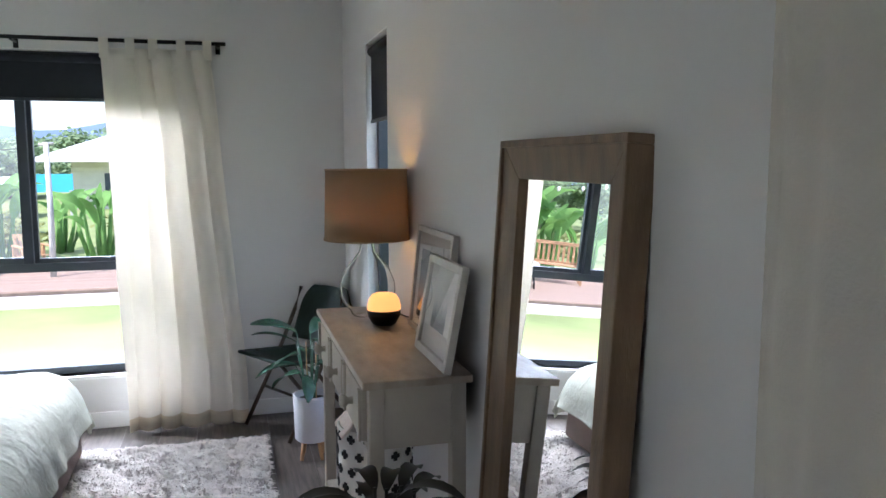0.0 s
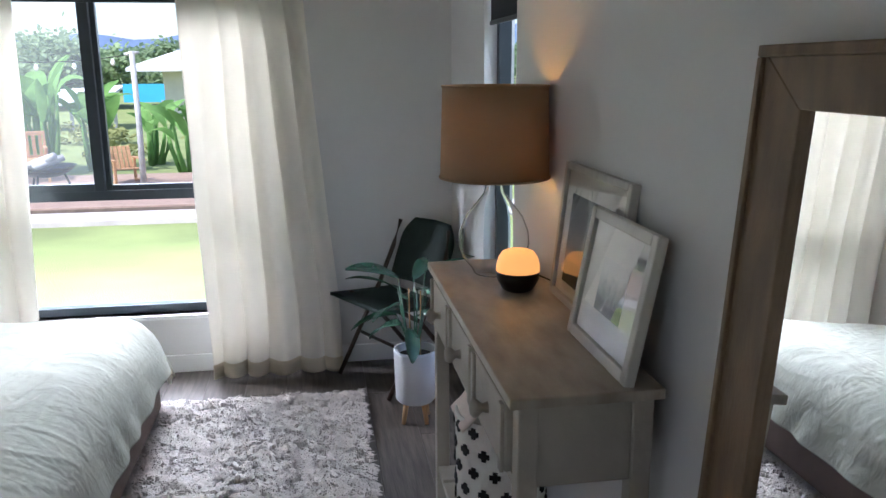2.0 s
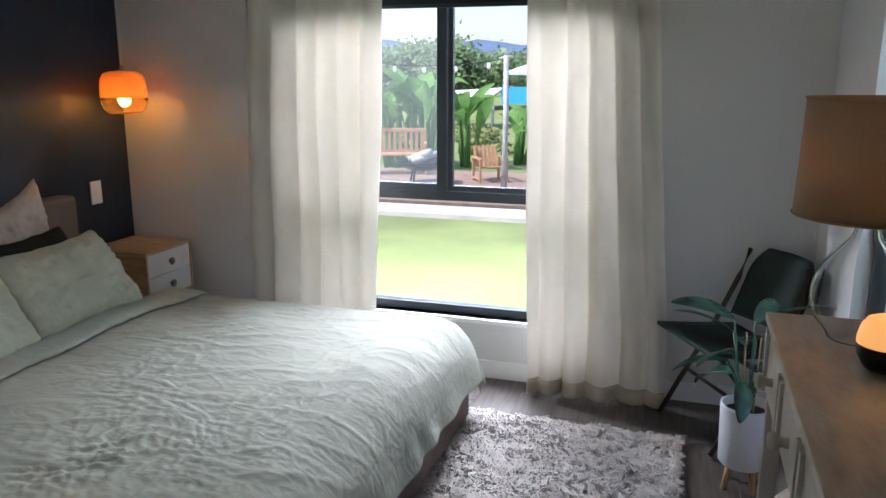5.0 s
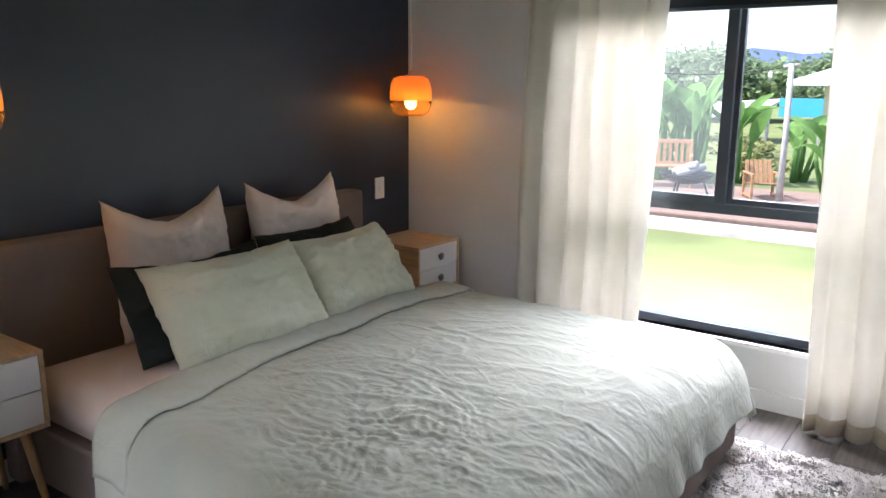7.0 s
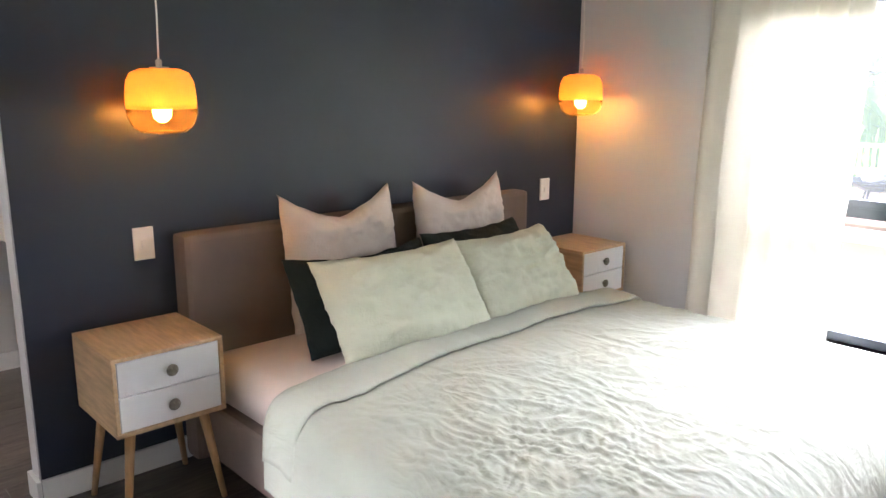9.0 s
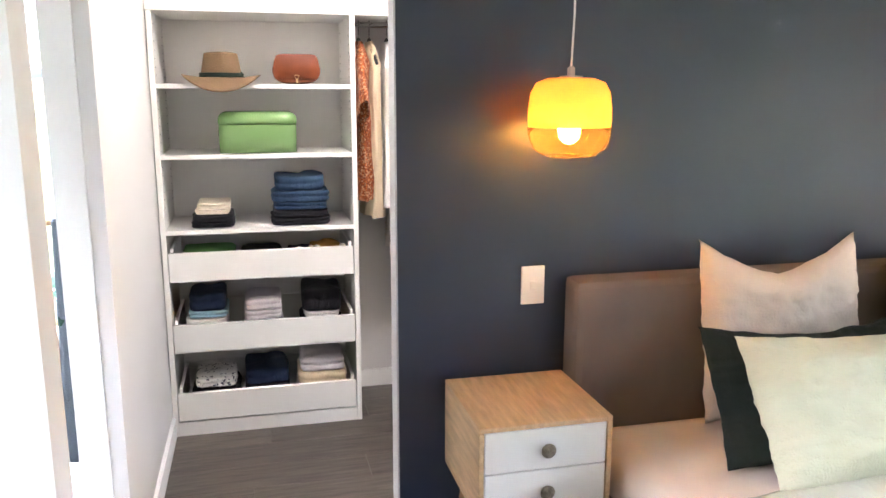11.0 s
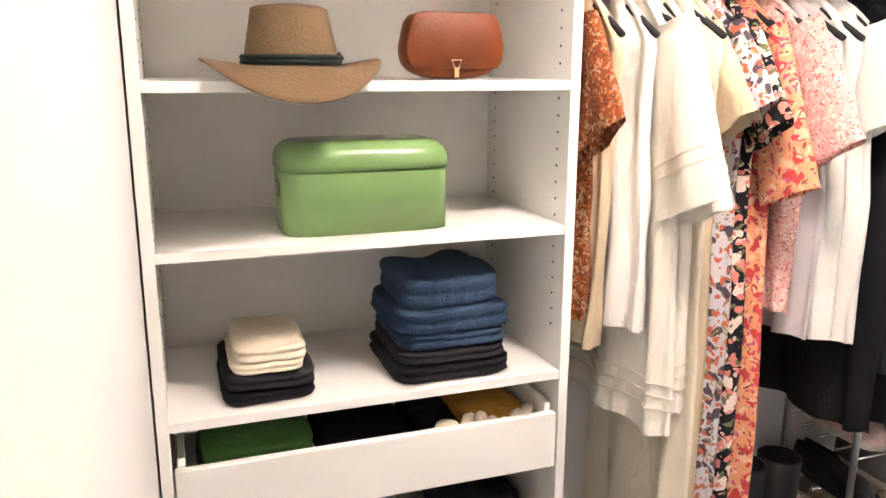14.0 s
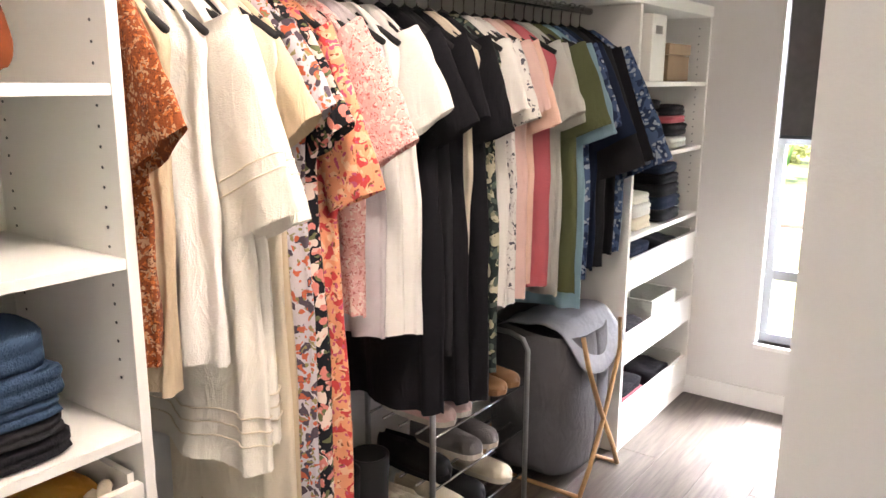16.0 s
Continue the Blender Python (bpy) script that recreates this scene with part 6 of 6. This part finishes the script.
def banana(loc, n, h, seed):
    e = thing("banana_plant", loc, "clump of tall broad-leaved banana plants", "plant", "banana plants by the deck")
    r = random.Random(seed)
    for k in range(n):
        a = r.uniform(0, math.tau)
        rr = r.uniform(0.0, 0.35)
        hh = h * r.uniform(0.45, 0.75)
        bx, by = math.cos(a) * rr, math.sin(a) * rr
        tube("stem", [(bx * 0.6, by * 0.6, 0), (bx, by, hh * 0.5), (bx * 1.2, by * 1.2, hh)], [0.05, 0.035, 0.02], M_banana, e, 7)
        bm = bmesh.new()
        add_leaf(bm, (bx * 1.2, by * 1.2, hh - 0.02), (math.cos(a) * 0.5, math.sin(a) * 0.5, 1.0), h * r.uniform(0.4, 0.6), h * r.uniform(0.13, 0.21), r.uniform(0.6, 2.2), 9, 0.3, r.uniform(-1.2, 1.2))
        from_bm("leaf", bm, M_banana, e, True)


banana((-2.2, 9.6, -0.2), 14, 1.5, 3)
banana((-1.5, 9.4, -0.2), 14, 1.7, 4)
banana((-0.9, 9.9, -0.2), 10, 1.5, 9)
banana((-3.2, 9.9, -0.2), 12, 1.4, 12)
banana((0.75, 9.3, -0.2), 14, 1.15, 5)
banana((1.55, 9.5, -0.2), 10, 1.1, 6)
banana((-0.15, 10.6, -0.2), 9, 1.1, 7)


def leaf_cloud(name, label, category, loc, rx, ry, h, count, size, mat, seed, trunk=True):
    """A tree or shrub: a tapered trunk with limbs, and many small leaf blades in uneven clumps."""
    e = thing(name, loc, label, category)
    r = random.Random(seed)
    clumps = []
    for k in range(14):
        a, q = r.uniform(0, math.tau), r.random() ** 0.5
        clumps.append((math.cos(a) * q * rx, math.sin(a) * q * ry, h * (r.uniform(0.35, 0.95) if trunk else r.uniform(0.1, 0.8)), r.uniform(0.25, 0.5)))
    if trunk:
        bm = bmesh.new()
        add_tube(bm, [(0, 0, 0), (0.1, 0, h * 0.3), (0, 0.1, h * 0.6)], [h * 0.035, h * 0.025, h * 0.012], 8)
        for cx, cy, cz, s in clumps[:6]:
            add_tube(bm, [(0.08, 0, h * 0.28), (cx * 0.5, cy * 0.5, cz * 0.75), (cx, cy, cz)], [h * 0.014, h * 0.008, h * 0.003], 6)
        from_bm("trunk", bm, M_bark, e, True)
    vs, fs = [], []
    for k in range(count):
        cx, cy, cz, s = clumps[k % 14]
        p = Vector((r.gauss(cx, rx * s * 0.5), r.gauss(cy, ry * s * 0.5), max(0.05, r.gauss(cz, h * s * 0.22))))
        d = Vector((r.uniform(-1, 1), r.uniform(-1, 1), r.uniform(-0.6, 0.6))).normalized()
        u = d.cross(Vector((r.uniform(-1, 1), r.uniform(-1, 1), 1))).normalized()
        b0 = len(vs)
        vs += [p, p + d * size * 0.5 + u * size * 0.3, p + d * size, p + d * size * 0.5 - u * size * 0.3]
        fs.append((b0, b0 + 1, b0 + 2, b0 + 3))
    tagged(mesh_object("crown", vs, fs, mat, e), kind="stuff")


rt = random.Random(21)
for k in range(16):
    x = -34 + k * 3.1 + rt.uniform(-1, 1)
    y = 36 + rt.uniform(-5, 9)
    leaf_cloud("tree", "leafy green tree at the far side of the garden", "tree", (x, y, -0.2), 3.0, 2.6, rt.uniform(2.2, 3.2), 4200, 0.3, M_tree_haze, 40 + k)
for k in range(9):
    leaf_cloud("shrub", "low yellow-green garden shrub", "shrub", (-6 + k * 1.3 + rt.uniform(-0.4, 0.4), 13 + rt.uniform(-1, 2), -0.2), 0.7, 0.6, rt.uniform(0.4, 0.8), 420, 0.14, M_shrub, 80 + k, False)

house = thing("neighbour_house", (1.0, 24, -1.1), "pale neighbouring house with a light metal roof", "house")
boxes("wall", [((-3.2, 0, 0), (6, 6, 2.7))], M_house, house)
for k in range(16):
    box("weatherboard", (-3.23, -0.03, 0.1 + k * 0.16), (6.03, -0.002, 0.1 + k * 0.16 + 0.145), M_house, house)
mesh_object("roof", [(-4.2, -0.9, 2.6), (7, -0.9, 2.6), (7, 7, 2.6), (-4.2, 7, 2.6), (-0.8, 3, 4.0), (3.6, 3, 4.0), (-4.2, -0.9, 2.48), (7, -0.9, 2.48), (7, 7, 2.48), (-4.2, 7, 2.48)], [(0, 1, 5, 4), (1, 2, 5), (2, 3, 4, 5), (3, 0, 4), (0, 6, 7, 1), (1, 7, 8, 2), (2, 8, 9, 3), (3, 9, 6, 0), (6, 9, 8, 7)], M_roof, house)
box("window", (-2.2, -0.06, 1.0), (-1.1, -0.035, 2.1), M_alu, house)
tent = thing("garden_shelter", (-5.4, 20, -1.3), "white awning and blue tarpaulin on poles", "shelter")
mesh_object("awning", [(-0.4, -1, 1.75), (2.5, -1, 1.95), (2.5, 1.5, 2.3), (-0.4, 1.5, 2.1), (-0.4, -1, 1.68), (2.5, -1, 1.88), (2.5, 1.5, 2.23), (-0.4, 1.5, 2.03)], [(0, 1, 2, 3), (7, 6, 5, 4), (0, 4, 5, 1), (1, 5, 6, 2), (2, 6, 7, 3), (3, 7, 4, 0)], M_roof, tent)
box("tarpaulin", (2.9, -0.6, 1.85), (4.0, -0.55, 2.35), M_blue, tent)
for x in (-0.3, 0.7, 1.5, 2.65, 3.95):
    box("pole", (x - 0.04, -0.68, 0), (x + 0.04, -0.61, 1.9), M_post, tent)
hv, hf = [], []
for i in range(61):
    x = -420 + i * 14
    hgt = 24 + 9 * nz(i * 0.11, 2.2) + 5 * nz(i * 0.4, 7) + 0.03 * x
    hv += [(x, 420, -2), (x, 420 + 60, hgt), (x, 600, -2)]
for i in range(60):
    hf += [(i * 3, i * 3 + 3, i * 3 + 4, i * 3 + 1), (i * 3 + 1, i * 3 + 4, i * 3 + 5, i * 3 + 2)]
structure(mesh_object("backdrop", hv, hf, M_hill_haze, None, True), "wooded hills in the distance, coloured blue for haze", "hills")

# ---- floor planks ----
fl = bpy.data.objects["floor"]
plank_mesh = {}


def plank(x0, x1, y0, y1):
    key = (round(x1 - x0, 3), round(y1 - y0, 3))
    if key not in plank_mesh:
        bm = bmesh.new()
        add_box(bm, (0, 0, 0), (key[0], key[1], 0.012), 0.0)
        es = [e for e in bm.edges if all(v.co.z > 0.006 for v in e.verts)]
        bmesh.ops.bevel(bm, geom=es, offset=0.0015, segments=1, affect="EDGES")
        me = bpy.data.meshes.new("plank")
        bm.to_mesh(me)
        bm.free()
        me.materials.append(M_plank)
        plank_mesh[key] = me
    ob = new("plank", plank_mesh[key])
    ob.location = (x0, y0, -0.012)
    ob.parent = fl


PW, PL = 0.182, 1.22
i = 0
x = WX
while x < EX - 0.001:
    x1 = min(x + PW, EX)
    y = SY - (i * 0.43) % PL
    while y < -0.001:
        a, b = max(y, SY), min(y + PL, 0)
        if x < 0.0:
            a = max(a, -3.56)
        if b - a > 0.02:
            plank(x + 0.0006, x1 - 0.0006, a + 0.0006, b - 0.0006)
        y += PL
    x = x1
    i += 1
